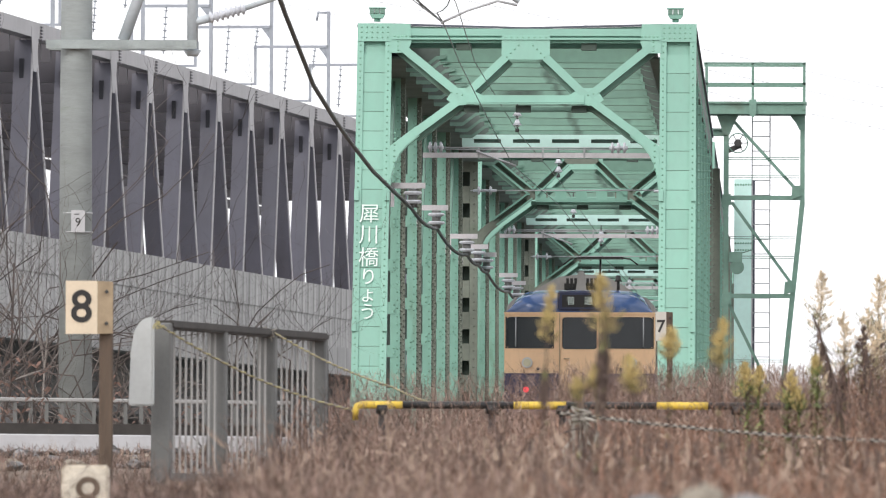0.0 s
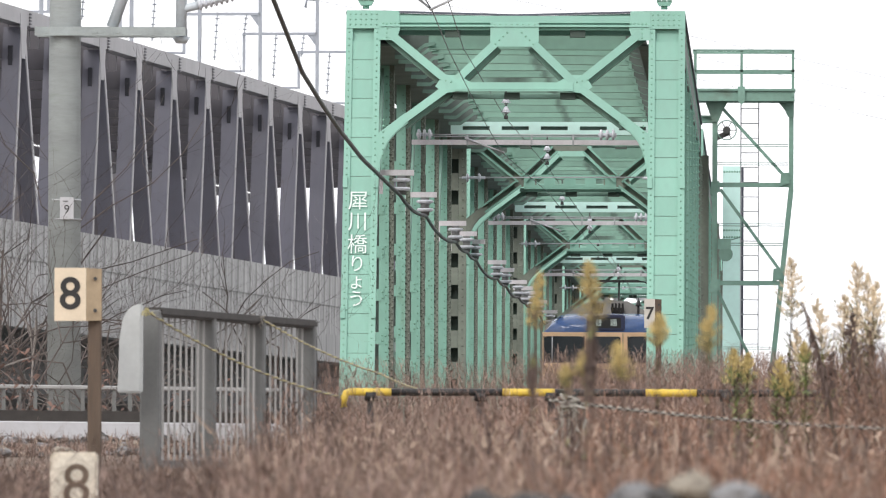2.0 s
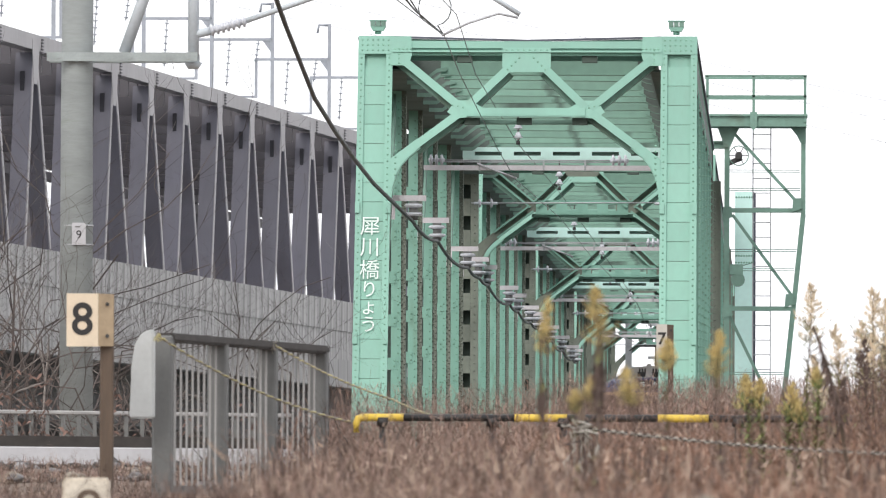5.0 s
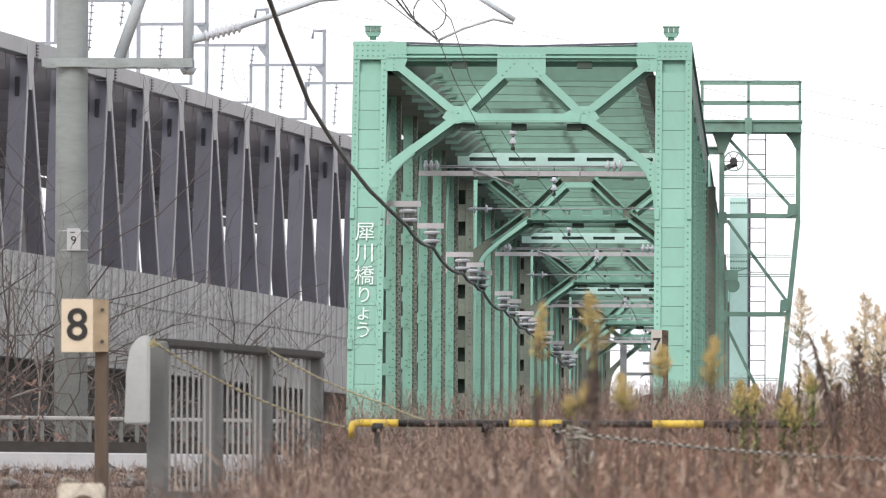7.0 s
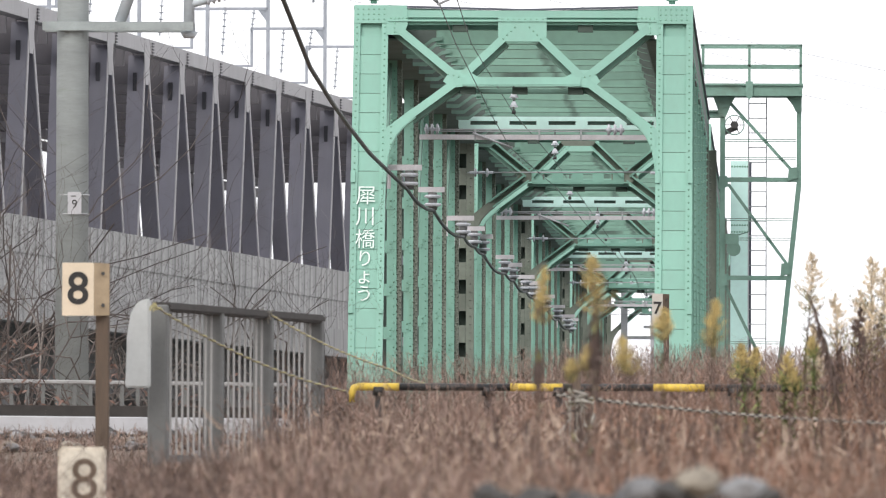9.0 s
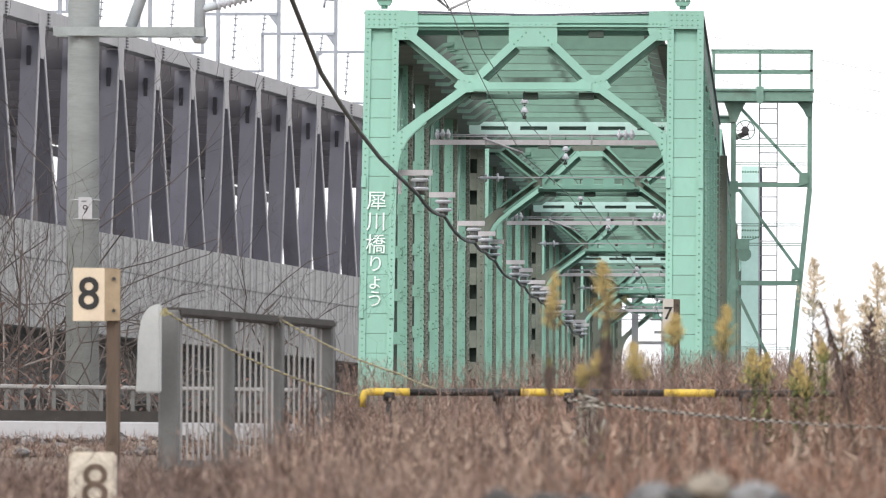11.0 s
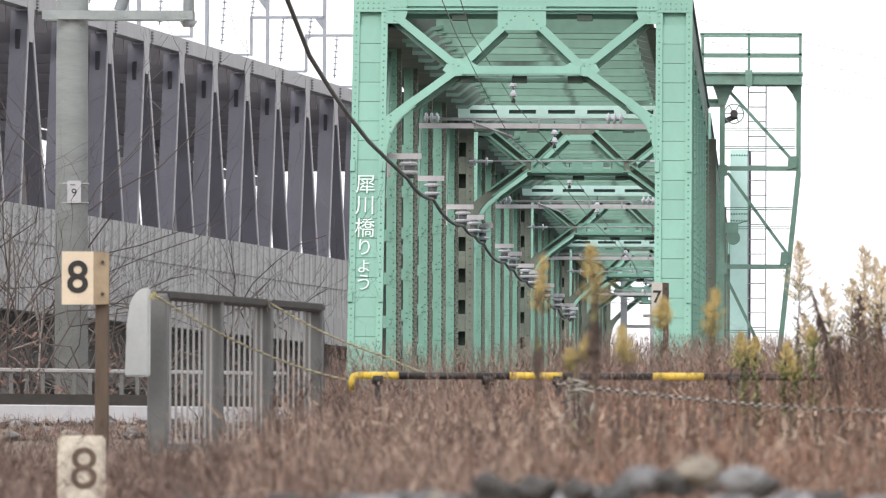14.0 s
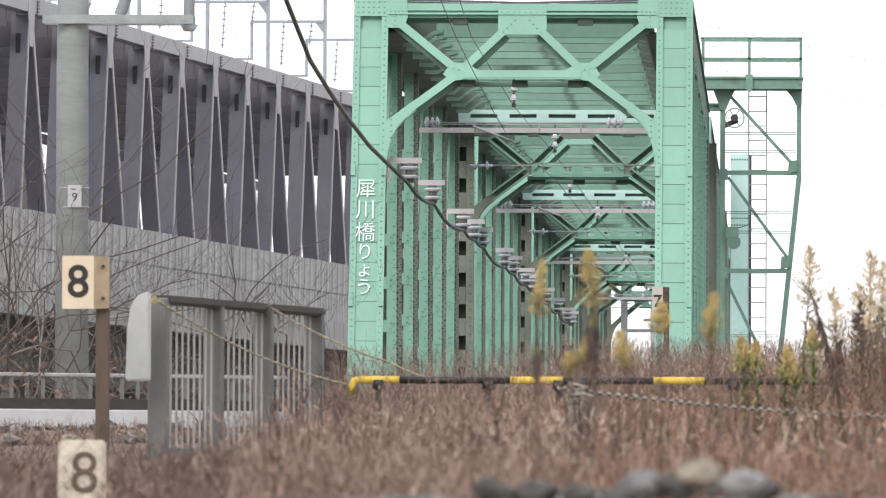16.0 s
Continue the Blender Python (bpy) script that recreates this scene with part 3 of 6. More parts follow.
        beam = part("cross_beam", bm, SOOT, sp, "sooty green cross beam")
        for s in (-1, 1):      # haunched ends: a web darkened for shadow, with a pale lower flange
            low = ((0.0, 5.95), (0.22, 5.95), (0.46, 6.13), (0.62, 6.16)) if s < 0 else ((0.0, 6.03), (0.10, 6.05), (0.22, 6.11), (0.27, 6.14))
            bm = bmesh.new()
            plate(bm, [(s * (inner - a), y - 0.04, z) for a, z in low] + [(s * (inner - a), y - 0.04, z + (0.06 if s < 0 else 0.012)) for a, z in low[::-1]], (0, 1, 0), 0.07)
            part("haunch_flange", bm, GREEN_DULL, beam)
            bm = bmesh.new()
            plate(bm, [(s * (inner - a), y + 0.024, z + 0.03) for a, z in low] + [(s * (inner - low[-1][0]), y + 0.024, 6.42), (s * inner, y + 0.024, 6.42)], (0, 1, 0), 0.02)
            part("haunch_web", bm, CHORD_DARK, beam, "haunch web, dark for the shadow behind the flange")
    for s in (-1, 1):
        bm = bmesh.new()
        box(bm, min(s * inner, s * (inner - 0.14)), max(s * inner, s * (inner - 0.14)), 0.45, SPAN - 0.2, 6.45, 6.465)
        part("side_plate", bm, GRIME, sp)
    # sway frame at mid-span: laced struts
    for y in (SPAN * 0.66,):
        bm = bmesh.new()
        laced(bm, inner, y, 5.88, 6.03, 0.75)
        # paler than the truss paint: daylight on the strut is in the colour
        strut = part("laced_strut", bm, PALE_GREEN, sp, "laced strut coloured pale for the light on it")
        # a dark web stands for the shadow behind the slots
        bm = bmesh.new()
        box(bm, -inner, inner, y + 0.03, y + 0.05, 5.905, 6.005)
        part("strut_web", bm, CHORD_DARK, strut)
    # deck
    for k in range(PANELS + 1):
        bm = bmesh.new()
        box(bm, -HALF, HALF, k * step - 0.15, k * step + 0.15, -1.2, -0.6)
        part("floor_beam", bm, GREEN_DULL, sp)
    for s in (-1, 1):
        bm = bmesh.new()
        box(bm, s * 0.75 - 0.15, s * 0.75 + 0.15, 0, SPAN, -0.9, -0.285)
        part("stringer", bm, GREEN_DULL, sp)
    for x in (-0.5335, 0.5335):
        bm = bmesh.new()
        box(bm, x - 0.035, x + 0.035, -0.8, SPAN + 0.8, 0.03, 0.08)
        box(bm, x - 0.01, x + 0.01, -0.8, SPAN + 0.8, -0.05, 0.03)
        box(bm, x - 0.065, x + 0.065, -0.8, SPAN + 0.8, -0.07, -0.05)
        part("rail", bm, TRAIN_DARK, sp)
    sl = None
    for k in range(int(SPAN / 0.75)):
        bm = bmesh.new()
        if sl is None:
            box(bm, -1.15, 1.15, -0.1, 0.1, -0.28, -0.075)
            sl = finish(bm)
            sl.materials.append(WOOD)
        part_at("sleeper", sl, sp, (0, 0.3 + k * 0.75, 0))
    return sp


PITCH = 48.4
first = span_of_bridge(156.0)
for k in (1, 2):
    copy_thing(first, pose(TRACK_X, 156.0 + k * PITCH, -0.03))
span_of_bridge(157.2 + 3 * PITCH, 24.0, 4)
taller = span_of_bridge(330.0)
taller.scale = (1, 1, 1.13)

# the name on the first end post
for ch, z in zip("犀川橋りょう", (3.72, 3.40, 3.05, 2.755, 2.49, 2.22)):
    size = 0.315 if ch in "犀川橋" else 0.275
    ob = lettering("letter", ch, size, pose(-2.31 - 0.03, -0.031, z - 0.04), LETTER, first, 0.001)
    incline([ob])

# finials on the portal
for s in (-1, 1):
    th = thing("portal_lamp_housing", "small green flared housing on top of the portal post", "fixture", (TRACK_X + s * (HALF - 0.03), 156.1, TOPZ), "portal housings")
    bm = bmesh.new()
    rod(bm, [(0, 0, 0), (0, 0, 0.06)], 0.05, 8)
    plate(bm, [(-0.08, -0.09, 0.05), (0.08, -0.09, 0.05), (0.12, -0.09, 0.12), (-0.12, -0.09, 0.12)], (0, 1, 0), 0.18)
    part("bracket", bm, GREEN, th)
    for i in range(3):
        bm = bmesh.new()
        box(bm, -0.115 + i * 0.08, -0.045 + i * 0.08, -0.1, 0.1, 0.122, 0.20)
        part("cell", bm, GREEN_DULL, th)
    bm = bmesh.new()
    box(bm, -0.13, 0.13, -0.11, 0.11, 0.20, 0.215)
    part("cap", bm, GREEN, th)

# abutment and piers
for y in (153.2, 154.2 + PITCH, 154.2 + 2 * PITCH, 154.2 + 3 * PITCH, 327.8):
    bm = bmesh.new()
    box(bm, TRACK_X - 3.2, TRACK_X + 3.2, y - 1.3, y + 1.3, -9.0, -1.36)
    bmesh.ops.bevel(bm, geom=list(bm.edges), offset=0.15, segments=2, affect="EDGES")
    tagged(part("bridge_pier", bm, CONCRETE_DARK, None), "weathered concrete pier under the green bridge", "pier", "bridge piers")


for k in range(4):
    y = 376.5 + k * 46.0
    th = thing("girder_span", "plain green plate girder span past the trusses", "bridge", (TRACK_X, y, 0), "girder spans")
    for s in (-1, 1):
        bm = bmesh.new()
        box(bm, s * 0.9 - 0.2, s * 0.9 + 0.2, 0, 45.8, -2.2, -0.1)
        part("girder", bm, GREEN_DULL, th)
        bm = bmesh.new()
        box(bm, s * 0.5335 - 0.035, s * 0.5335 + 0.035, 0, 46, -0.098, 0.05)
        part("rail", bm, TRAIN_DARK, th)
    bm = bmesh.new()
    box(bm, -3.0, 3.0, -1.2, 1.2, -9.0, -2.205)
    tagged(part("bridge_pier", bm, CONCRETE_DARK, None), "weathered concrete pier under the green bridge", "pier", "bridge piers").location = (TRACK_X, y, 0)
bm = bmesh.new()
plate(bm, [(TRACK_X - 6, 561, -4.0), (TRACK_X + 6, 561, -4.0), (TRACK_X + 2.2, 561, 0.0), (TRACK_X - 2.2, 561, 0.0)], (0, 1, 0), 400)
structure("embankment", bm, SOIL, "railway embankment on the far bank", "embankment")


# ---- overhead line inside the bridge ----
def hanging_insulator(th, x, top):
    """Two bell insulators in a string with dark caps and a clip for the messenger wire."""
    string = part("hanger_rod", rod(bmesh.new(), [(x, -0.1, top + 0.30), (x, -0.1, top - 0.40)], 0.012, 6), TRAIN_DARK, th, "dark iron hanger")
    for z in (top - 0.13, top - 0.29):
        bm = bmesh.new()
        rod(bm, [(x, -0.1, z + 0.095), (x, -0.1, z + 0.05), (x, -0.1, z + 0.005)], 0.022, 12, taper=0.07)
        rod(bm, [(x, -0.1, z + 0.005), (x, -0.1, z - 0.008)], 0.078, 12)
        rod(bm, [(x, -0.1, z - 0.015), (x, -0.1, z - 0.04)], 0.036, 10)
        part("bell", bm, PORCELAIN, string, "white porcelain bell")
    for z in (top - 0.03, top - 0.38):
        bm = bmesh.new()
        rod(bm, [(x, -0.1, z + 0.03), (x, -0.1, z - 0.03)], 0.034, 8)
        part("cap", bm, TRAIN_DARK, string)


def steady_tube(y):
    th = thing("overhead_cross_tube", "pale grey steel tube with long insulators across the truss", "overhead line", (TRACK_X, y, 5.17), "cross tubes")
    bm = bmesh.new()
    box(bm, -2.12, 2.05, -0.05, 0.05, -0.042, 0.042)
    part("tube", bm, PALE_TUBE, th)
    for x0, x1 in ((-2.04, -1.77), (1.02, 1.33)):
        bm = bmesh.new()
        discs(bm, (x0, 0, 0.13), (x1, 0, 0.13), 0.10, 3, 0.035)
        part("insulator", bm, PORCELAIN, th)
    for x in (-1.18, -0.1, 0.6):
        bm = bmesh.new()
        box(bm, x - 0.015, x + 0.015, -0.06, 0.06, -0.05, 0.13)
        part("clamp", bm, GALV, th)
    for z in (0.13, 0.10):
        bm = bmesh.new()
        rod(bm, [(-1.77, 0, z), (1.33, 0, z)], 0.011, 6)
        part("stay_wire", bm, GALV, th)
    bm = bmesh.new()
    rod(bm, [(-1.22, -0.08, 0.07), (-0.85, -0.1, -0.07), (-0.55, -0.1, -0.18)], 0.019, 6)
    part("steady_arm", bm, GALV, th)
    hanging_insulator(th, -4.32 - TRACK_X, 0.80)


def span_wire(y):
    th = thing("overhead_span_wire", "thin wire with insulators stretched between the truss sides", "overhead line", (TRACK_X, y, 5.32), "span wires")
    bm = bmesh.new()
    rod(bm, [(-2.0, 0, 0), (2.0, 0, 0.02)], 0.014, 6)
    part("wire", bm, GALV, th)
    hanging_insulator(th, -4.11 - TRACK_X, 0.66)
    for s in (-1, 1):
        bm = bmesh.new()
        discs(bm, (s * 1.95, 0, 0), (s * 1.5, 0, 0), 0.09, 2, 0.03)
        part("insulator", bm, PORCELAIN, th)


for k in range(4):
    steady_tube(172.0 + k * PITCH)
    span_wire(195.0 + k * PITCH)


def feeder_bracket(y, z):
    th = thing("feeder_bracket", "grey bracket with two stacked disc insulators on a truss post", "insulator", (TRACK_X - 2.10, y, z), "feeder brackets")
    bm = bmesh.new()
    box(bm, -0.58, 0.36, -0.04, 0.04, -0.045, 0.045)
    box(bm, -0.26, -0.13, -0.07, -0.05, -0.34, -0.046)
    part("arm", bm, PALE_TUBE, th)
    part("core", rod(bmesh.new(), [(0.16, 0, -0.05), (0.16, 0, -0.35)], 0.075, 12), RAIL_GREY, th, "dark metal core between the discs")
    bm = bmesh.new()
    discs(bm, (0.16, 0, -0.05), (0.16, 0, -0.33), 0.155, 2, 0.05)
    part("insulator", bm, PORCELAIN, th)


HANGERS = [(y, 4.33) for y in (162.1, 173.5, 190.8, 198.0, 203.9, 220.8, 228.0, 240.0, 246.7, 251.8, 262.7, 276.0, 290.0, 295.6)]
for y, z in HANGERS:
    feeder_bracket(y, z)
cable = thing("feeder_cable", "thick black feeder cable hung along the truss posts", "cable")
bm = bmesh.new()
pts = [(-5.75, 96, 7.2), (-5.76, 110, 5.82), (-5.77, 120.3, 4.99), (-5.77, 127.9, 4.46), (-5.77, 134, 4.28), (-5.77, 140, 4.15), (-5.77, 147, 4.04), (-5.78, 155, 4.02)]
ends = [(-5.76, 162.4, 3.98)] + [(-5.72, y, 3.98) for y, z in HANGERS[1:]]
for a, b in zip(ends, ends[1:]):
    for i in range(6):
        k = i / 6
        pts.append((a[0] + (b[0] - a[0]) * k, a[1] + (b[1] - a[1]) * k, a[2] - 0.10 * 4 * k * (1 - k) * (b[1] - a[1]) / 13))
rod(bm, pts, 0.030, 8)
part("sheath", bm, BLACK_RUBBER, cable)


def wire_thing(name, label, pts, r, material=WIRE):
    th = thing(name, label, "wire")
    bm = bmesh.new()
    rod(bm, pts, r, 6)
    part("strand", bm, material, th)


wire_thing("contact_wire", "thin dark contact wire above the track", [(-6.0, 60, 5.10), (-4.85, 100, 5.1), (-4.05, 125, 5.10), (-4.18, 135.6, 5.1), (-4.39, 162, 5.1), (-4.45, 175, 5.09), (-4.12, 196, 5.08), (-4.0, 222, 5.07), (-3.6, 268, 5.07), (-3.9, 345, 5.07)], 0.0065)
wire_thing("messenger_wire", "thin sagging messenger wire above the track", [(-5.6, 60, 6.2), (-4.7, 100, 5.75), (-4.06, 130, 5.62), (-4.31, 147, 5.62), (-4.40, 175, 5.69), (-4.13, 196, 5.57), (-4.0, 222, 5.5), (-3.85, 268, 5.45), (-3.75, 345, 5.4)], 0.0065)
loop = [(-4.15 + 0.20 * math.cos(a), 124.5, 5.42 + 0.22 * math.sin(a)) for a in (radians(v) for v in range(-80, 250, 22))]
wire_thing("jumper_loop", "thin looped jumper wire at the steady arm", [(-4.05, 124.5, 5.1)] + loop + [(-4.6, 124.0, 5.75)], 0.009)
wire_thing("registration_wire", "thin wire with clamp running to the steady arm", [(-4.9, 118.0, 5.95), (-4.35, 123.0, 5.32), (-4.05, 125.0, 5.1)], 0.012)


# ---- access tower beside the bridge ----
def tower():
    y = 201.0
    th = thing("access_tower", "green steel inspection tower with a railed platform beside the bridge", "tower", (0, y, 0))
    L, R = -0.93, 0.56
    bm = bmesh.new()
    box(bm, L - 0.06, L + 0.04, -0.1, 0.1, -6.5, 7.0)
    part("leg", bm, GREEN_DULL, th)
    bm = bmesh.new()
    bar(bm, (R, 0, 7.0), (R, 0, 5.3), 0.09, 0.12, (0, 1, 0))
    bar(bm, (R, 0, 5.3), (0.18, 0, 1.6), 0.10, 0.12, (0, 1, 0))
    bar(bm, (0.18, 0, 1.6), (-0.1, 0, -6.5), 0.14, 0.14, (0, 1, 0))
    part("leg", bm, GREEN_DULL, th)
    for z, x1 in ((5.38, R), (3.45, 0.36)):
        bm = bmesh.new()
        box(bm, L - 0.05, x1 - 0.02, -0.08, 0.08, z - 0.035, z + 0.05)
        part("cross_beam", bm, GREEN_DULL, th)
    for p, q in (((L + 0.13, 6.90), (R - 0.12, 5.55)), ((L + 0.1, 5.3), (0.35, 3.7)), ((L + 0.05, 3.3), (0.1, 1.3))):
        bm = bmesh.new()
        bar(bm, (p[0], 0, p[1]), (q[0], 0, q[1]), 0.06, 0.06, (0, 1, 0))
        part("diagonal", bm, GREEN_DULL, th)
    for prof in (((L - 0.20, 7.02), (L + 0.24, 7.02), (L + 0.15, 6.86), (L + 0.05, 6.62), (L - 0.07, 6.62), (L - 0.12, 6.8)),
                 ((R - 0.26, 7.02), (R + 0.05, 7.02), (R + 0.05, 6.72), (R - 0.06, 6.72), (R - 0.13, 6.86))):
        bm = bmesh.new()
        plate(bm, [(x, -0.11, z) for x, z in prof], (0, 1, 0), 0.03)
        part("head_gusset", bm, GREEN_DULL, th)
    bm = bmesh.new()
    box(bm, L - 0.36, L + 0.02, -0.1, 0.1, 6.60, 6.64)
    box(bm, L - 0.36, L + 0.02, -0.1, 0.1, 6.72, 6.75)
    box(bm, L - 0.36, L + 0.02, -0.02, 0.02, 6.64, 6.72)
    part("bracket", bm, GREEN_DULL, th)
    bm = bmesh.new()
    plate(bm, [(-0.49, -0.56, 7.30), (-0.35, -0.56, 7.30), (-0.35, -0.56, 7.02), (-0.42, -0.56, 6.94), (-0.49, -0.56, 7.02)], (0, 1, 0), 0.04)
    part("post_plate", bm, GREEN_DULL, th)
    for x, z in ((R - 0.12, 5.50), (L, 5.33), (0.30, 3.62), (L, 3.4)):
        bm = bmesh.new()
        plate(bm, [(x - 0.10, -0.11, z - 0.14), (x + 0.10, -0.11, z - 0.08), (x + 0.08, -0.11, z + 0.13), (x - 0.08, -0.11, z + 0.12)], (0, 1, 0), 0.03)
        part("gusset", bm, GREEN_DULL, th)
    bm = bmesh.new()
    box(bm, L - 0.45, R + 0.06, -0.5, 0.5, 7.02, 7.22)
    box(bm, L - 0.45, R + 0.08, -0.55, 0.55, 7.22, 7.26)
    part("platform", bm, GREEN_DULL, th)
    for x in (L - 0.4, -0.42, R + 0.03):
        for yy in (-0.5, 0.5):
            bm = bmesh.new()
            box(bm, x - 0.025, x + 0.025, yy - 0.025, yy + 0.025, 7.1, 8.01)
            part("railing_post", bm, GREEN_DULL, th)
    for yy in (-0.5, 0.5):
        for z in (8.01, 7.61):
            bm = bmesh.new()
            box(bm, L - 0.45, R + 0.06, yy - 0.025, yy + 0.025, z - 0.021, z + 0.021)
            part("handrail", bm, GREEN_DULL, th)
    for z in (6.18, 6.14, 5.82, 5.78, 4.62, 4.58, 4.24, 4.20, 2.2, 2.16):
        bm = bmesh.new()
        rod(bm, [(L, -0.05, z), (R - 0.06 - (5.3 - min(z, 5.3)) * 0.1, -0.05, z)], 0.0085, 6)
        part("stay", bm, GREEN_DULL, th)
    # the ladder
    lad = part("ladder", rod(rod(bmesh.new(), [(-0.43, 0.6, -5), (-0.43, 0.6, 7.1)], 0.012, 6), [(-0.08, 0.6, -5), (-0.08, 0.6, 7.1)], 0.012, 6), GALV, th)
    rung = None
    for i in range(30):
        if rung is None:
            rung = finish(rod(bmesh.new(), [(-0.43, 0.6, 0), (-0.08, 0.6, 0)], 0.011, 6))
            rung.materials.append(GALV)
        part_at("rung", rung, lad, (0, 0, -1.5 + i * 0.29))
    bm = bmesh.new()
    box(bm, -0.88, -0.62, -0.25, -0.1, 4.12, 4.32)
    rod(bm, [(-0.72, -0.24, 4.02), (-0.72, -0.1, 4.02)], 0.14, 14)
    rod(bm, [(-0.62, -0.15, 4.3), (-0.42, -0.15, 4.36), (-0.42, -0.15, 4.7)], 0.012, 6)
    part("winch", bm, GREEN_DULL, th)
    # pulley with its hoop
    bm = bmesh.new()
    ring = [(-0.71 + 0.19 * math.cos(a), -0.1, 6.46 + 0.19 * math.sin(a)) for a in (2 * math.pi * i / 24 for i in range(25))]
    rod(bm, ring, 0.012, 6)
    part("hoop", bm, GREEN_DULL, th)
    bm = bmesh.new()
    rod(bm, [(-0.71, -0.2, 6.46), (-0.71, 0.1, 6.46)], 0.075, 12)
    bar(bm, (-0.93, -0.05, 6.30), (-0.65, -0.05, 6.42), 0.08, 0.1)
    for a in (0, 60, 120):
        d = Vector((math.cos(radians(a)), 0, math.sin(radians(a)))) * 0.185
        rod(bm, [Vector((-0.71, -0.12, 6.46)) - d, Vector((-0.71, -0.12, 6.46)) + d], 0.008, 5)
    part("pulley", bm, TRAIN_DARK, th)


tower()

col = thing("bearing_column", "riveted green box column, paled for sky glare, its shaded side dark", "column", (-0.68, 227.0, 0))
# the face's colour includes the sky's glare
bm = bmesh.new()
box(bm, -0.20, 0.20, -0.2, 0.2, -7, 6.62)
part("face", bm, PALE_GREEN, col)
# a dark strip stands for the column's right side in shadow
bm = bmesh.new()
box(bm, 0.202, 0.26, -0.2, 0.25, -7, 6.6)
part("edge", bm, NAVY_EDGE, col)
bm = bmesh.new()
for z in (6.5, 5.2, 5.05):
    studs(bm, [(-0.17 + 0.058 * i, -0.202, z) for i in range(7)], (0, -1, 0), 0.025, 0.02)
tagged(part("rivets", bm, RIVET, col), kind="stuff")


STEEL_SLOT = mat("slot_shade_colour", (0.028, 0.028, 0.036), 0.7, vary=0.2)


# ---- the other railway bridge: dark steel trusses on a concrete girder ----
SH = thing("high_speed_line_bridge", "dark purple-grey steel truss bridge with pale top chord and concrete sides", "bridge", (-20.0, 340.0, 0))
SH.rotation_euler = (0, 0, -radians(5.2))
N0, N1, BAY = -12, 12, 7.8
# the far truss takes the darker copy, its shade being in the colour
for off, near in ((0.0, True), (-11.0, False)):
    bm = bmesh.new()
    box(bm, off - 0.45, off, (N0 - 0.5) * BAY, (N1 + 0.5) * BAY, 13.74, 14.22)
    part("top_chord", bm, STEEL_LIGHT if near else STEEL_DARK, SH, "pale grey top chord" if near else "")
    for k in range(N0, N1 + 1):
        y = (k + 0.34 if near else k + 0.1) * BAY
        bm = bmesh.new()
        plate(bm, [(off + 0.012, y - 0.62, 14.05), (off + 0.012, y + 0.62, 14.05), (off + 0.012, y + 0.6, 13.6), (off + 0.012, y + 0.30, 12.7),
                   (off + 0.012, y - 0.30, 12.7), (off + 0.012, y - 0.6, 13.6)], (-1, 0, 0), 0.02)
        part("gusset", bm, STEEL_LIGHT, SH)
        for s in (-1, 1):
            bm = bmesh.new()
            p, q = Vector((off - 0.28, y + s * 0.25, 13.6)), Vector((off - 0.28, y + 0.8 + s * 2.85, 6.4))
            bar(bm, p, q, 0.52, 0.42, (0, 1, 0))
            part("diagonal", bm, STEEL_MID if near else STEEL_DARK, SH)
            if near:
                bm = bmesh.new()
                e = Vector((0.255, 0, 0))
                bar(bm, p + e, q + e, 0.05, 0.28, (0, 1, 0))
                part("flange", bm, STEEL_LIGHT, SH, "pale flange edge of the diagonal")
                if s < 0:      # near-black block for the shade in an access slot near the head
                    c = p.lerp(q, 0.15)
                    bm = bmesh.new()
                    box(bm, c.x - 0.07, c.x + 0.06, c.y - 0.24, c.y - 0.05, c.z - 0.05, c.z + 0.55)
                    part("access_slot", bm, STEEL_SLOT, SH, "dark block for the shade in a slot of the diagonal")
        if near:
            bm = bmesh.new()
            for i in range(5):
                box(bm, 0.012, 0.05, y + 1.0, y + 1.3, 13.68 + i * 0.1, 13.73 + i * 0.1)
            tagged(part("splice_bolts", bm, STEEL_DARK, SH), kind="stuff")
# girders, boards and roof beams too are coloured for the shaded interior
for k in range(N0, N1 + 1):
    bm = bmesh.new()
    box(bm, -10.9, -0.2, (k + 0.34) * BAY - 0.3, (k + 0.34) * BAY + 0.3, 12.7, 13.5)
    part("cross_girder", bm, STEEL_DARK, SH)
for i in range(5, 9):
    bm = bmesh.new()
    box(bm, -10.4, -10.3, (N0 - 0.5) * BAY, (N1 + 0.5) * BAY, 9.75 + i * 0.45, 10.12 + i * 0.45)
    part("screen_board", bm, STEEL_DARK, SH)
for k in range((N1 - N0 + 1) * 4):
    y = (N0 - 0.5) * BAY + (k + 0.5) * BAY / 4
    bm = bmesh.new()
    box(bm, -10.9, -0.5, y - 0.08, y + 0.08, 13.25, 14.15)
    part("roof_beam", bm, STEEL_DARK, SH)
# deck, girder and piers have the shade in their concrete colour
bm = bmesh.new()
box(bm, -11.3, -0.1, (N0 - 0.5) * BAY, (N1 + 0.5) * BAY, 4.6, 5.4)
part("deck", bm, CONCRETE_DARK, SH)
panel = None
for k in range(int((N1 - N0 + 1) * BAY / 1.5)):
    y = (N0 - 0.5) * BAY + k * 1.5
    if panel is None:
        bm = bmesh.new()
        box(bm, 0.35, 0.50, 0.035, 1.465, 5.42, 6.50)
        box(bm, 0.37, 0.53, 0.025, 1.475, 6.504, 7.62)
        box(bm, 0.30, 0.35, -0.02, 1.5, 5.42, 7.58)
        panel = finish(bm)
        panel.materials.append(CONCRETE)
    part_at("wall_panel", panel, SH, (0, y, 0))
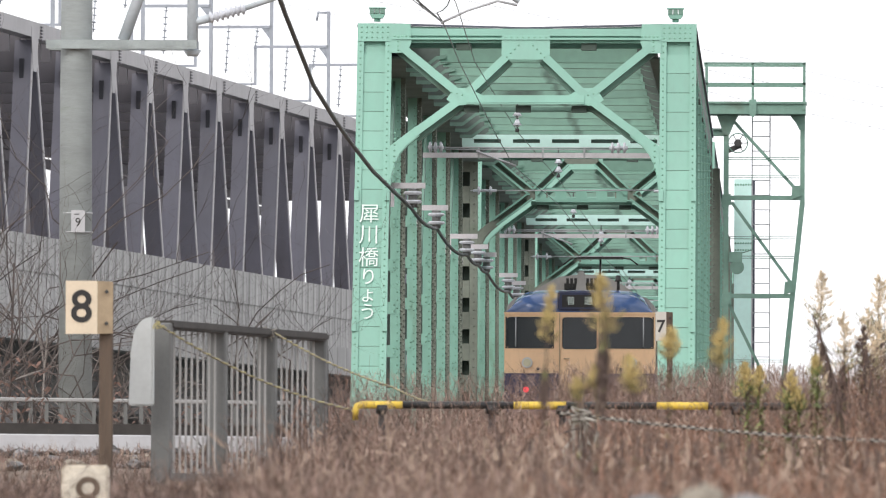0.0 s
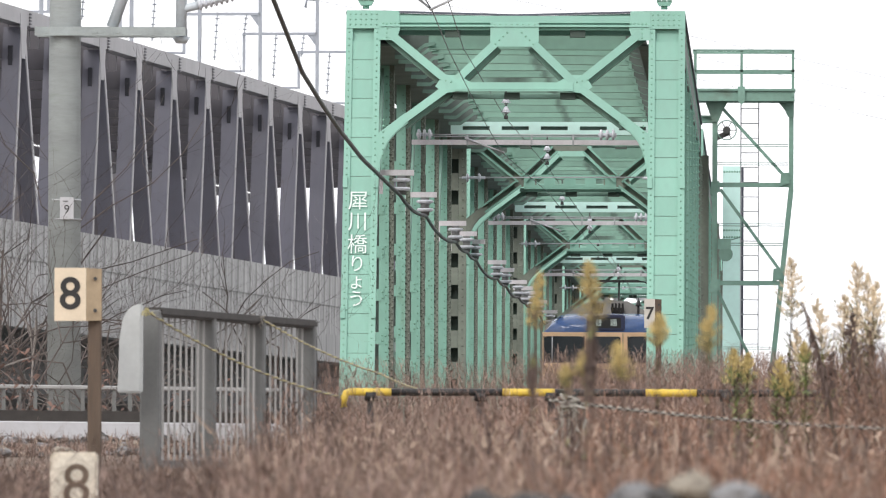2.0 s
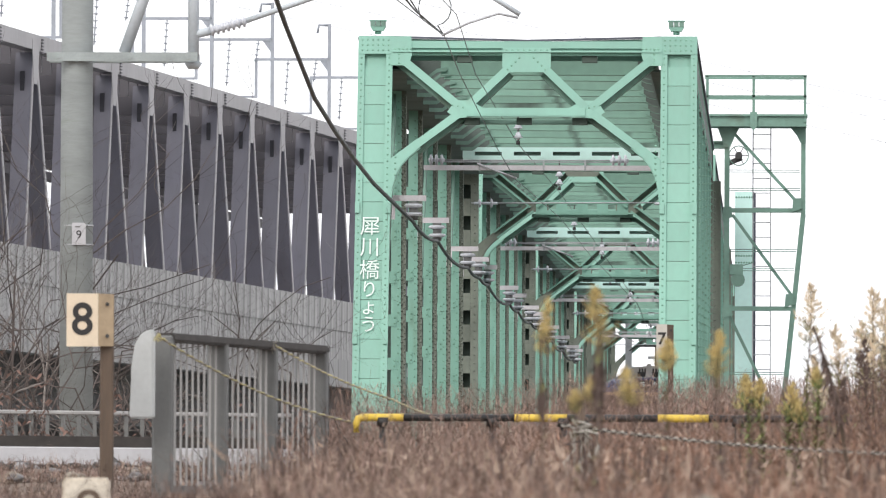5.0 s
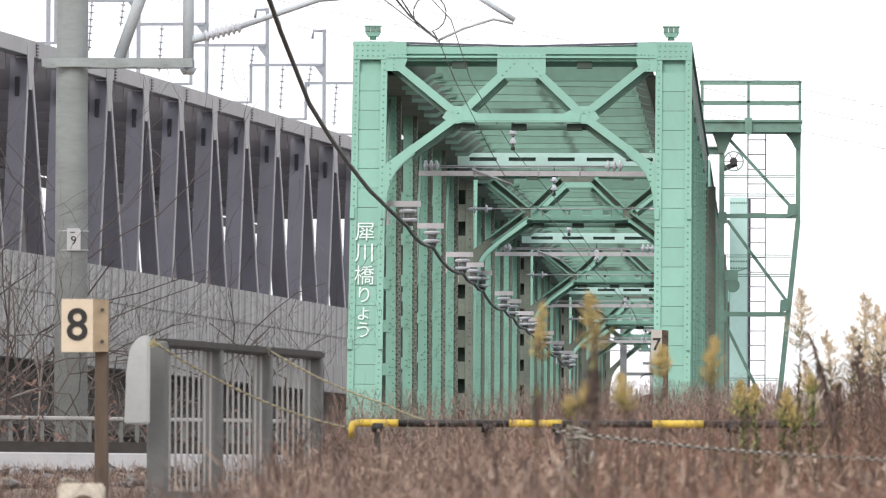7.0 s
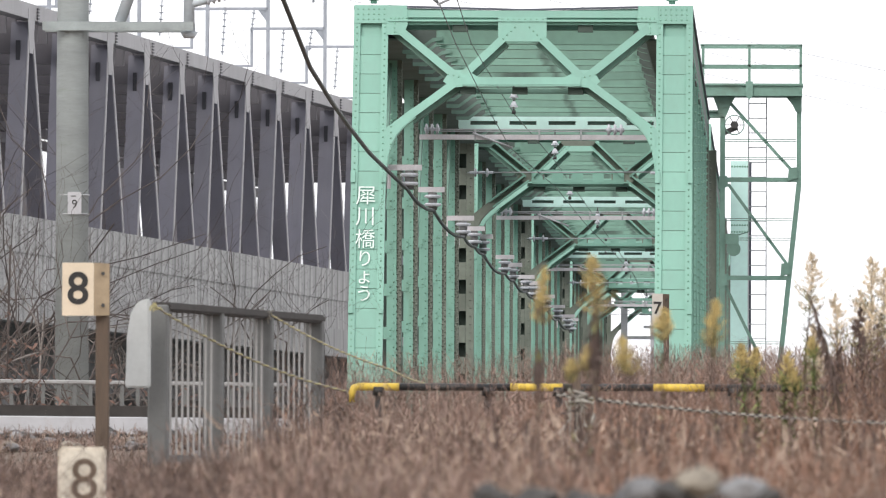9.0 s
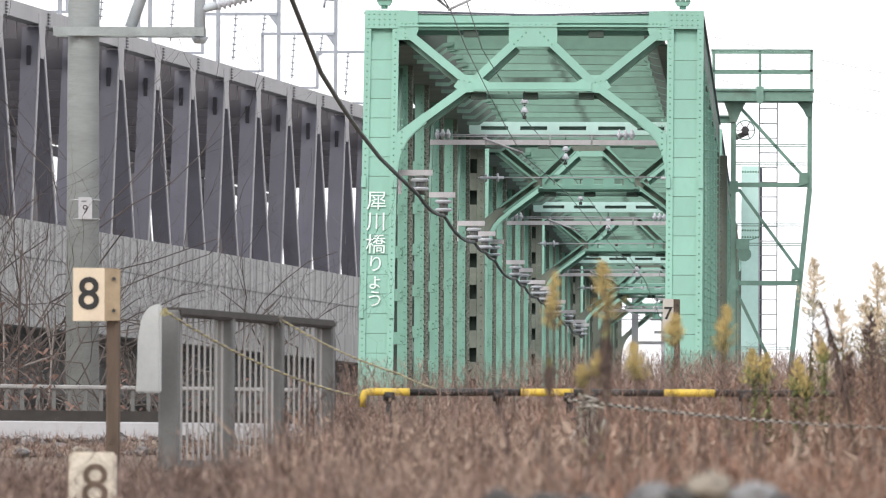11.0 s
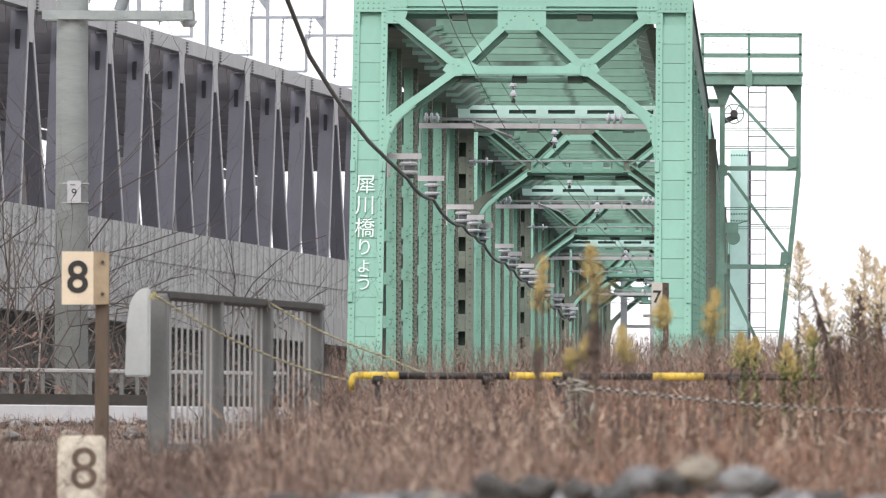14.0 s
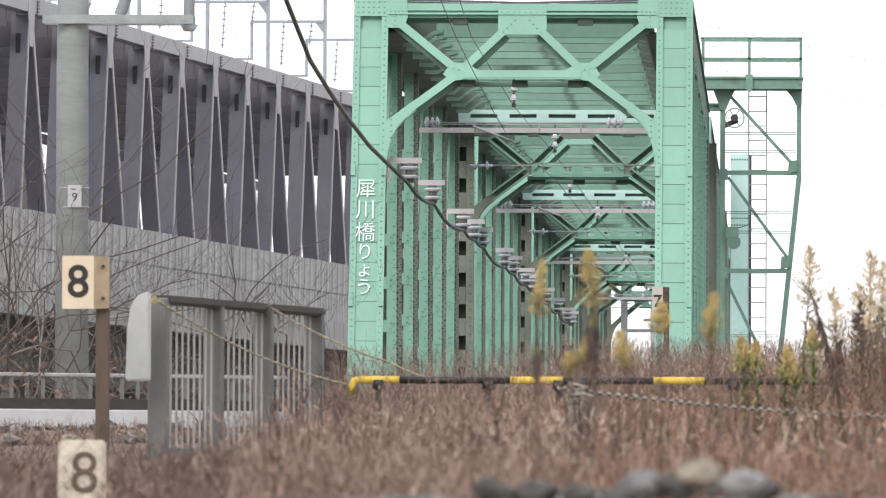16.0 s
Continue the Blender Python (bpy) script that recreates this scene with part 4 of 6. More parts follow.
bm = bmesh.new()
box(bm, 0.2, 0.75, (N0 - 0.5) * BAY, (N1 + 0.5) * BAY, 4.4, 5.415)
part("girder_edge", bm, CONCRETE, SH)
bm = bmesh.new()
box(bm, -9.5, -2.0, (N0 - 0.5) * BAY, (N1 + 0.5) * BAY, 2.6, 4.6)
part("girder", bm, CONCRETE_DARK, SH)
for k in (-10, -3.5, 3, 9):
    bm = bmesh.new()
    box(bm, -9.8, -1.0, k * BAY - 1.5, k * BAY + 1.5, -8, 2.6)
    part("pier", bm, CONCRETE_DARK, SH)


def feeder_frame(k):
    th = thing("feeder_mast", "grey steel feeder mast with arm and hanging insulators on the truss", "mast", group="feeder masts")
    th.rotation_euler = (0, 0, -radians(5.2))
    a = -radians(5.2)
    ly = k * BAY
    th.location = (-20.0 - math.sin(a) * ly - 0.2 * math.cos(a), 340.0 + math.cos(a) * ly, 14.22)
    bm = bmesh.new()
    box(bm, -0.06, 0.06, -0.06, 0.06, 0, 3.75)
    part("mast", bm, MAST, th)
    bm = bmesh.new()
    box(bm, -2.75, 0.0, -0.06, 0.06, 2.38, 2.48)
    plate(bm, [(-0.07, -0.03, 2.38), (-0.35, -0.03, 2.38), (-0.07, -0.03, 2.0)], (0, 1, 0), 0.06)
    part("arm", bm, MAST, th)
    bm = bmesh.new()
    box(bm, -2.80, -2.70, -0.05, 0.05, 1.0, 2.48)
    box(bm, -5.0, -2.81, -0.05, 0.05, 1.0, 1.08)
    part("side_post", bm, MAST, th)
    for x, l in ((-1.55, 1.6), (-0.5, 0.8)):
        bm = bmesh.new()
        discs(bm, (x, 0, 2.38), (x - 0.1, 0, 2.38 - l), 0.085, 7 if l > 1 else 4, 0.022)
        part("insulator", bm, MAST, th)
    bm = bmesh.new()
    rod(bm, [(-0.05, 0, 3.7), (-0.4, 0, 3.7), (-0.45, 0, 3.4)], 0.05, 6)
    part("hook", bm, MAST, th)


for k in (-10.4, -8.5, -6.7, -4.9, -3.07, -0.71, 1.26, 3.17, 5.12, 7.05, 8.95):
    feeder_frame(k)


# ---- concrete catenary pole beside the track ----
def pole():
    th = thing("catenary_pole", "round weathered concrete catenary pole beside the track", "pole", (-8.20, 120.0, -0.9))
    bm = bmesh.new()
    rod(bm, [(0, 0, 0), (-0.01, 0, 5), (0.02, 0, 10)], 0.203, 28, taper=0.172)
    part("shaft", bm, POLE_CONC, th)
    arm_z = 5.49
    for s in (-1, 1):
        bm = bmesh.new()
        box(bm, -0.35, 1.42, s * 0.2 - 0.03, s * 0.2 + 0.03, arm_z - 0.05, arm_z + 0.05)
        box(bm, -0.35, 1.42, s * 0.24 - 0.01, s * 0.24 + 0.01, arm_z - 0.052, arm_z + 0.052)
        part("clamp_channel", bm, ARM, th)
    bm = bmesh.new()
    for x in (-0.22, 0.36, 0.62, 1.1, 1.32):
        rod(bm, [(x, -0.26, arm_z), (x, -0.24, arm_z)], 0.03, 6)
    tagged(part("bolts", bm, ARM, th), kind="stuff")
    bm = bmesh.new()
    rod(bm, [(1.36, 0, arm_z - 0.05), (1.36, 0, arm_z + 1.6)], 0.065, 12)
    rod(bm, [(1.36, 0, arm_z - 0.13), (1.36, 0, arm_z - 0.055)], 0.06, 12, taper=0.11)
    part("upright", bm, POLE_STEEL, th)
    bm = bmesh.new()
    rod(bm, [(0.55, -0.1, arm_z + 0.05), (1.1, -0.1, arm_z + 1.6)], 0.07, 10)
    part("brace", bm, POLE_STEEL, th)
    bm = bmesh.new()
    discs(bm, (1.55, 0, arm_z + 0.32), (1.98, 0, arm_z + 0.44), 0.075, 7, 0.045)
    part("insulator", bm, PORCELAIN, th)
    bm = bmesh.new()
    rod(bm, [(1.36, 0, arm_z + 0.27), (1.56, 0, arm_z + 0.32)], 0.05, 8)
    rod(bm, [(1.98, 0, arm_z + 0.44), (2.9, 0, arm_z + 0.76), (4.6, 0, arm_z + 0.9)], 0.033, 8)
    rod(bm, [(4.6, 0, arm_z + 0.9), (5.2, 0, arm_z + 0.52)], 0.03, 8)
    part("bracket_tube", bm, POLE_STEEL, th)
    bm = bmesh.new()
    rod(bm, [(5.18, 0, arm_z + 0.48), (4.95, 0, arm_z + 0.53), (4.6, 0, arm_z + 0.42), (4.28, 0, arm_z + 0.27)], 0.016, 6)
    part("steady_arm", bm, GALV, th)
    bm = bmesh.new()
    box(bm, -0.045, 0.115, -0.215, -0.195, 3.28, 3.54)
    plaque = part("number_plate", bm, WHITE, th, "small white number plate strapped to the pole")
    lettering("digit", "9", 0.14, pose(0.035, -0.217, 3.395), BLACK, plaque)
    bm = bmesh.new()
    box(bm, -0.01, 0.05, -0.219, -0.216, 3.485, 3.50)
    part("faint_line", bm, RAIL_GREY, plaque)
    for z in (3.285, 3.51):
        bm = bmesh.new()
        rod(bm, [(0, 0, z - 0.008), (0, 0, z + 0.008)], 0.197, 24)
        part("strap", bm, GALV, th)


pole()


for z0, z1 in ((18.4, 7.3), (16.7, 5.5), (17.6, 6.6)):
    wire_thing("far_power_line", "very thin power line far beyond the river", [(-2.7 - 50, 420, z0 + 10.2), (-2.7, 420, z0), (50, 420, z1)], 0.012, GALV)


# ---- number boards ----
def number_board(name, x, y, z, digit, w, h, side, size, post_low, label, edge=BOARD_SIDE, paint=BOARD):
    th = thing(name, label, "sign", (x, y, z), "number boards")
    bm = bmesh.new()
    box(bm, -w / 2, w / 2, -0.02, 0.0, -h / 2, h / 2)
    face = part("board", bm, paint, th)
    bm = bmesh.new()
    plate(bm, [(w / 2 + 0.001, -0.02, -h / 2), (w / 2 + side, 0.05, -h / 2 + 0.005), (w / 2 + side, 0.05, h / 2 - 0.005), (w / 2 + 0.001, -0.02, h / 2)], (-0.3, 1, 0), 0.02)
    part("board_edge", bm, edge, th)
    for s in (-1, 1):
        bm = bmesh.new()
        rod(bm, [(w / 2 + side * 0.6, -0.0, s * h * 0.3), (w / 2 + side * 0.6, 0.02, s * h * 0.3)], 0.014, 8)
        part("bolt", bm, TRAIN_DARK, th)
    bm = bmesh.new()
    box(bm, w / 2 + 0.01, w / 2 + side - 0.002, 0.06, 0.16, post_low, h / 2 - 0.02)
    bmesh.ops.bevel(bm, geom=list(bm.edges), offset=0.01, segments=1, affect="EDGES")
    part("post", bm, WOOD, th)
    lettering("digit", digit, size, pose(-0.0, -0.022, -0.005), BLACK, face, bold=0.0045)


number_board("number_board", -5.150, 76.0, 0.585, "8", 0.236, 0.395, 0.112, 0.335, -1.6, "yellowed white board with a black 8 on a wooden post")
number_board("number_board", -1.475, 134.0, 1.57, "7", 0.14, 0.38, 0.085, 0.225, -2.4, "greyed white board with a black 7 on a wooden post", WOOD, BOARD_GREY)
low = thing("number_post", "pale low number post half hidden in dry grass", "sign", (-3.365, 50.0, -0.98))
bm = bmesh.new()
box(bm, -0.115, 0.115, -0.06, 0.06, -0.6, 0.25)
bmesh.ops.bevel(bm, geom=list(bm.edges), offset=0.012, segments=2, affect="EDGES")
stone = part("post", bm, POST_STONE, low)
lettering("digit", "8", 0.29, pose(0.015, -0.062, 0.08), WOOD, stone)


# ---- steel parapet beside the path ----
def parapet():
    a = radians(10.6)
    th = thing("parapet", "grey steel parapet with balusters and a pale rounded end plate", "railing", (-4.68, 77.0, -1.0))
    th.rotation_euler = (0, 0, -a)
    top = 1.51
    bm = bmesh.new()      # rounded end plate
    outline = [(-0.1, 0.86), (-0.085, 1.25), (-0.06, 1.42), (-0.01, 1.50), (0.06, 1.53), (0.09, 1.53), (0.09, 0.86)]
    plate(bm, [(x, -0.35, z) for x, z in outline], (0, 1, 0), 0.06)
    bmesh.ops.bevel(bm, geom=list(bm.edges), offset=0.012, segments=2, affect="EDGES")
    part("end_plate", bm, RAIL_PALE, th, "pale grey rounded end plate")
    bm = bmesh.new()
    box(bm, 0.02, 0.16, 0, 5.2, top - 0.065, top)
    bmesh.ops.bevel(bm, geom=list(bm.edges), offset=0.015, segments=2, affect="EDGES")
    part("top_rail", bm, RAIL_DARK, th, "dark rusted top rail")
    bm = bmesh.new()
    rod(bm, [(0.09, 5.16 + 0.16 * math.sin(a), top - 0.195 + 0.16 * math.cos(a)) for a in (radians(v) for v in range(0, 91, 15))] + [(0.09, 5.32, 0.2)], 0.035, 10)
    part("end_bend", bm, RAIL_DARK, th, "dark rail end bent down")
    bm = bmesh.new()
    box(bm, 0.06, 0.12, 0, 5.2, 0.30, 0.36)
    part("bottom_rail", bm, RAIL_GREY, th)
    for y in (0.0, 1.75, 3.4, 5.15):
        bm = bmesh.new()
        box(bm, 0.0, 0.15, y - 0.05, y + 0.05, -0.1, top - 0.02)
        bmesh.ops.bevel(bm, geom=list(bm.edges), offset=0.012, segments=1, affect="EDGES")
        part("post", bm, RAIL_GREY, th)
    bal = finish(box(bmesh.new(), 0.078, 0.093, -0.008, 0.008, 0.34, top - 0.07))
    bal.materials.append(BALUSTER)
    for i in range(27):
        y = 0.15 + i * 0.185
        part_at("baluster", bal, th, (0, y, 0))


parapet()


def edge_beam(name, label, p, q, h, w, material, cat="kerb"):
    th = thing(name, label, cat)
    bm = bmesh.new()
    bar(bm, p, q, w, h)
    bmesh.ops.bevel(bm, geom=list(bm.edges), offset=0.01, segments=1, affect="EDGES")
    part("beam", bm, material, th)
    return th


b = edge_beam("guard_beam", "long white guard beam behind the parapet", (-9.5, 95.0, -0.268), (-4.55, 97.0, -0.285), 0.17, 0.12, WHITE, "barrier")
bm = bmesh.new()
bar(bm, (-9.5, 95.03, -0.13), (-4.55, 97.03, -0.148), 0.14, 0.10)
part("dark_cap", bm, RAIL_DARK, b)
for i in range(5):
    bm = bmesh.new()
    box(bm, -9.0 + i * 1.1 - 0.05, -9.0 + i * 1.1 + 0.05, 95.3 + i * 0.44, 95.4 + i * 0.44, -0.9, -0.10)
    part("support", bm, RAIL_GREY, b)
fb = edge_beam("low_fence", "low grey fence with a pale top rail", (-10.5, 108.0, 0.30), (-5.2, 110.0, 0.27), 0.045, 0.05, BALUSTER, "fence")
pk = finish(box(bmesh.new(), -0.02, 0.02, -0.02, 0.02, -1.0, 0.27))
pk.materials.append(RAIL_GREY)
for i in range(32):
    part_at("picket", pk, fb, (-10.4 + i * 0.165, 108.06 + i * 0.062, 0.0))


# ---- black and yellow barrier pipe ----
def barrier():
    th = thing("barrier_pipe", "black and yellow striped steel pipe barrier, bent down at its end", "barrier", (0, 80.0, 0))
    z, r = -0.088, 0.029
    xs = [-3.22, -2.90, -2.03, -1.62, -0.91, -0.51, 1.5]
    for i, (a, c) in enumerate(zip(xs, xs[1:])):
        bm = bmesh.new()
        rod(bm, [(a, 0, z), (c, 0, z)], r if i % 2 else r + 0.001, 12)
        part("stripe", bm, BLACK if i % 2 else YELLOW, th)
    bm = bmesh.new()
    rod(bm, [(-3.22, 0, z), (-3.255, 0, z - 0.01), (-3.27, 0, z - 0.05), (-3.27, 0, z - 0.12)], r, 12)
    part("bend", bm, YELLOW, th)
    for x in (-3.06, -2.2, -1.65, -0.28, 0.6):
        bm = bmesh.new()
        rod(bm, [(x, 0.0, z - r), (x, 0.0, -1.1)], 0.03, 10)
        rod(bm, [(x, 0, z - r - 0.04), (x, 0, z + 0.0)], 0.05, 10)
        part("stand", bm, BLACK, th)


barrier()


def rope(name, label, pts, sag, r, material, sheen, n=110, turn=1.25):
    th = thing(name, label, "rope")
    out = []
    for a, c in zip(pts, pts[1:]):
        a, c = Vector(a), Vector(c)
        for i in range(n):
            k = i / n
            p = a.lerp(c, k)
            p.z -= sag * 4 * k * (1 - k)
            out.append(p)
    out.append(Vector(pts[-1]))
    for ph in (0.0, math.pi):
        bm = bmesh.new()
        rod(bm, [p + Vector((math.cos(i * turn + ph), 0, math.sin(i * turn + ph))) * r * 0.7 for i, p in enumerate(out)], r, 6)
        part("strand", bm, material if ph == 0 else sheen, th)


rope("tie_rope", "twisted yellow-green rope tied to the parapet", [(-4.60, 76.4, 0.47), (-3.25, 78.5, -0.14)], 0.08, 0.0065, ROPE_GREY, ROPE)
rope("tie_rope", "twisted yellow-green rope tied to the parapet", [(-3.95, 80.2, 0.50), (-3.0, 80.6, 0.06), (-2.4, 80.6, -0.1)], 0.04, 0.006, ROPE_GREY, ROPE)
rope("guard_wire", "grey twisted wire strung low through the grass", [(-1.16, 56.0, -0.400), (0.72, 56.0, -0.553)], 0.024, 0.0074, RAIL_DARK, PALE_STRAND, 230, 1.05)


for x, y, z, paint, label in ((-4.60, 76.35, 0.47, ROPE, "frayed yellow rope knot tied to the parapet"), (-3.95, 80.15, 0.49, ROPE_GREY, "frayed brown rope knot tied to the parapet")):
    tuft = thing("rope_knot", label, "rope", (x, y, z), "rope knots")
    rt = random.Random(int(-x * 100))
    for i in range(11):
        a = rt.uniform(0, 6.28)
        bm = bmesh.new()
        p = Vector((rt.uniform(-0.02, 0.02), rt.uniform(-0.02, 0.0), rt.uniform(-0.03, 0.02)))
        rod(bm, [p, p + Vector((math.cos(a) * 0.022, -0.01, math.sin(a) * 0.025)), p + Vector((math.cos(a + 0.5) * 0.038, -0.015, math.sin(a + 0.5) * 0.045 - 0.01))], 0.0045, 5)
        part("strand", bm, paint, tuft)


# ---- the departing train ----
def train():
    th = thing("train", "cream and blue local train leaving with its red tail lamp lit", "train", (TRACK_X, 197.0, 0))
    W = 1.45
    roof = [(-W, 2.98), (-W + 0.03, 3.15), (-1.28, 3.30), (-0.95, 3.39), (-0.5, 3.43), (0, 3.45)]
    roof += [(-x, z) for x, z in roof[-2::-1]]

    def car(y0, y1):
        bm = bmesh.new()
        box(bm, -W, W, y0, y1, 1.82, 2.96)
        part("side_body", bm, CREAM, th)
        bm = bmesh.new()
        box(bm, -W, W, y0, y1, 0.95, 1.815)
        part("lower_body", bm, TRAIN_NAVY, th, "navy lower body")
        bm = bmesh.new()
        plate(bm, [(x, y0 + 0.9, z) for x, z in roof], (0, 1, 0), y1 - y0 - 0.9)
        part("roof", bm, TRAIN_ROOF, th, "grey coated roof")
        bm = bmesh.new()
        box(bm, -1.2, 1.2, y0 + 1.5, y1 - 1.5, 0.35, 0.94)
        part("underframe", bm, TRAIN_DARK, th)
        for k in range(5):
            for s in (-1, 1):
                bm = bmesh.new()
                box(bm, s * (W + 0.002) - 0.01, s * (W + 0.002) + 0.01, y0 + 2 + k * 3.4, y0 + 3.9 + k * 3.4, 2.0, 2.75)
                part("side_window", bm, GLASS_DARK, th)
        for yy in (y0 + 3.2, y1 - 3.2):
            bm = bmesh.new()
            box(bm, -1.1, 1.1, yy - 1.5, yy + 1.5, 0.3, 0.7)
            bogie = part("bogie", bm, TRAIN_DARK, th)
            for s in (-1, 1):
                for g in (-1.05, 1.05):
                    bm = bmesh.new()
                    rod(bm, [(s * 0.48, yy + g, 0.43), (s * 0.60, yy + g, 0.43)], 0.43, 20)
                    part("wheel", bm, TRAIN_DARK, bogie)
        # roof air conditioner with louvred front
        bm = bmesh.new()
        plate(bm, [(-0.92, y0 + 6, 3.38), (-0.80, y0 + 6, 3.62), (-0.45, y0 + 6, 3.78), (0.45, y0 + 6, 3.78), (0.80, y0 + 6, 3.62), (0.92, y0 + 6, 3.38)], (0, 1, 0), 4.5)
        part("air_conditioner", bm, TRAIN_ROOF, th)

    car(0.25, 19.6)
    car(20.2, 39.6)
    car(40.2, 59.6)
    # end wall, with the gangway door and three windows
    for x0, x1, u0, u1 in ((-W, -0.40, -W + 0.03, -0.50), (0.40, W, 0.50, W - 0.03)):
        bm = bmesh.new()
        box(bm, x0, x1, 0.0, 0.25, 1.82, 2.30)
        box(bm, x0, x1, 0.0, 0.25, 2.905, 2.97)
        box(bm, x0, u0, 0.0, 0.25, 2.30, 2.905)
        box(bm, u1, x1, 0.0, 0.25, 2.30, 2.905)
        bmesh.ops.remove_doubles(bm, verts=bm.verts, dist=1e-4)
        part("end_wall", bm, CREAM, th)
    bm = bmesh.new()
    box(bm, -W, W, 0.0, 0.25, 0.95, 1.815)
    part("end_skirt", bm, TRAIN_NAVY, th, "navy lower end")
    bm = bmesh.new()
    box(bm, -0.37, 0.37, -0.02, 0.03, 0.97, 2.28)
    box(bm, -0.37, 0.37, -0.02, 0.03, 2.90, 2.97)
    box(bm, -0.37, -0.34, -0.02, 0.03, 2.281, 2.899)
    box(bm, 0.34, 0.37, -0.02, 0.03, 2.281, 2.899)
    door = part("gangway_door", bm, CREAM, th)
    bm = bmesh.new()
    box(bm, -0.33, 0.33, 0.0, 0.02, 2.285, 2.895)
    part("door_window", bm, GLASS_DARK, door)
    for x, z, dx, dz in ((-0.34, 2.281, 1, 1), (0.34, 2.281, -1, 1), (-0.34, 2.899, 1, -1), (0.34, 2.899, -1, -1)):
        bm = bmesh.new()
        arc = [(x + dx * 0.07 * (1 - math.cos(radians(v))), z + dz * 0.07 * (1 - math.sin(radians(v)))) for v in (0, 30, 60, 90)]
        plate(bm, [(x, -0.018, z)] + [(u, -0.018, w) for u, w in arc], (0, 1, 0), 0.017)
        part("corner", bm, CREAM, door)
    bm = bmesh.new()
    for s in (-1, 1):
        box(bm, s * 0.385 - 0.012, s * 0.385 + 0.012, -0.035, 0.0, 1.0, 2.97)
    rod(bm, [(-0.30, -0.04, 2.10), (-0.2, -0.04, 2.10)], 0.012, 6)
    part("door_frame", bm, BOARD_SIDE, th)
    for s in (-1, 1):
        bm = bmesh.new()
        box(bm, min(s * 0.505, s * 1.415), max(s * 0.505, s * 1.415), 0.02, 0.05, 2.305, 2.90)
        win = part("end_window", bm, GLASS_DARK, th)
        bm = bmesh.new()
        for x in (0.505, 1.415):
            box(bm, s * x - 0.014, s * x + 0.014, -0.006, 0.02, 2.30, 2.905)
        box(bm, min(s * 0.5, s * 1.42), max(s * 0.5, s * 1.42), -0.005, 0.02, 2.295, 2.312)
        part("gasket", bm, BLACK, win)
        for x, z, dx, dz in ((0.505, 2.305, 1, 1), (1.415, 2.305, -1, 1), (0.505, 2.90, 1, -1), (1.415, 2.90, -1, -1)):
            bm = bmesh.new()
            arc = [(x + dx * 0.07 * (1 - math.cos(radians(v))), z + dz * 0.07 * (1 - math.sin(radians(v)))) for v in (0, 30, 60, 90)]
            plate(bm, [(s * x, 0.0, z)] + [(s * u, 0.0, w) for u, w in arc], (0, 1, 0), 0.019)
            part("corner", bm, CREAM, win)
        bm = bmesh.new()
        rod(bm, [(s * 1.23, -0.02, 2.33), (s * 1.23, -0.02, 2.9)], 0.012, 6)
        part("wiper", bm, GALV, win)
        bm = bmesh.new()
        rod(bm, [(s * 1.01, -0.05, 2.02), (s * 1.01, 0.0, 2.02)], 0.105, 20)
        lamp = part("headlamp", bm, GALV, th)
        bm = bmesh.new()
        rod(bm, [(s * 1.01, -0.056, 2.02), (s * 1.01, -0.05, 2.02)], 0.075, 20)
        part("lens", bm, LENS, lamp)
        bm = bmesh.new()
        rod(bm, [(s * 1.03, -0.05, 1.50), (s * 1.03, 0.0, 1.50)], 0.055, 16)
        part("tail_lamp", bm, TAIL, th, "lit red tail lamp")
        bm = bmesh.new()
        rod(bm, [(s * 0.80, -0.05, 1.90), (s * 0.80, 0, 1.90)], 0.03, 8)
        part("step", bm, TRAIN_DARK, th)
    # rounded blue front of the roof
    bm = bmesh.new()
    rings = []
    for y, k, dz in ((0.0, 1.0, 0.0), (-0.01, 1.0, 0.12), (0.05, 0.99, 0.24), (0.18, 0.975, 0.33), (0.45, 0.97, 0.40), (0.95, 0.98, 0.45)):
        ring = []
        for i in range(17):
            u = -1 + i / 8
            x = u * W * k
            z = 2.98 + dz * max(0.0, 1 - abs(u) ** 8) + 0.02 * dz
            ring.append(bm.verts.new((x, y + 0.25 * abs(u) ** 4, z)))
        rings.append(ring)
    for a, c in zip(rings, rings[1:]):
        for i in range(16):
            bm.faces.new((a[i], a[i + 1], c[i + 1], c[i])).smooth = True
    part("roof_front", bm, TRAIN_BLUE, th, "glossy blue rounded roof front")
    bm = bmesh.new()
    box(bm, -W - 0.01, W + 0.01, -0.012, 0.3, 2.962, 2.995)
    part("cream_line", bm, CREAM, th)
    bm = bmesh.new()
    box(bm, -0.43, 0.43, -0.04, 0.5, 3.02, 3.40)
    bmesh.ops.bevel(bm, geom=list(bm.edges), offset=0.03, segments=3, affect="EDGES")
    sign = part("destination_box", bm, TRAIN_NAVY, th, "dark destination box with white lettering")
    bm = bmesh.new()
    box(bm, -0.34, 0.34, -0.044, -0.041, 3.09, 3.33)
    part("glass", bm, BLACK, sign)
    lettering("lettering", "普", 0.17, pose(-0.17, -0.05, 3.205), LETTER, sign)
    lettering("lettering", "通", 0.17, pose(0.17, -0.05, 3.205), LETTER, sign)
    # roof gear
    bm = bmesh.new()
    for i in range(9):
        x = -0.30 + i * 0.078
        box(bm, x, x + 0.05, 2.0, 2.3, 3.50, 3.70)
    box(bm, -0.34, 0.38, 2.05, 2.58, 3.44, 3.60)
    part("resistor_louvre", bm, BLACK, th)
    bm = bmesh.new()
    box(bm, -0.08, 0.06, 1.85, 2.0, 3.44, 3.80)
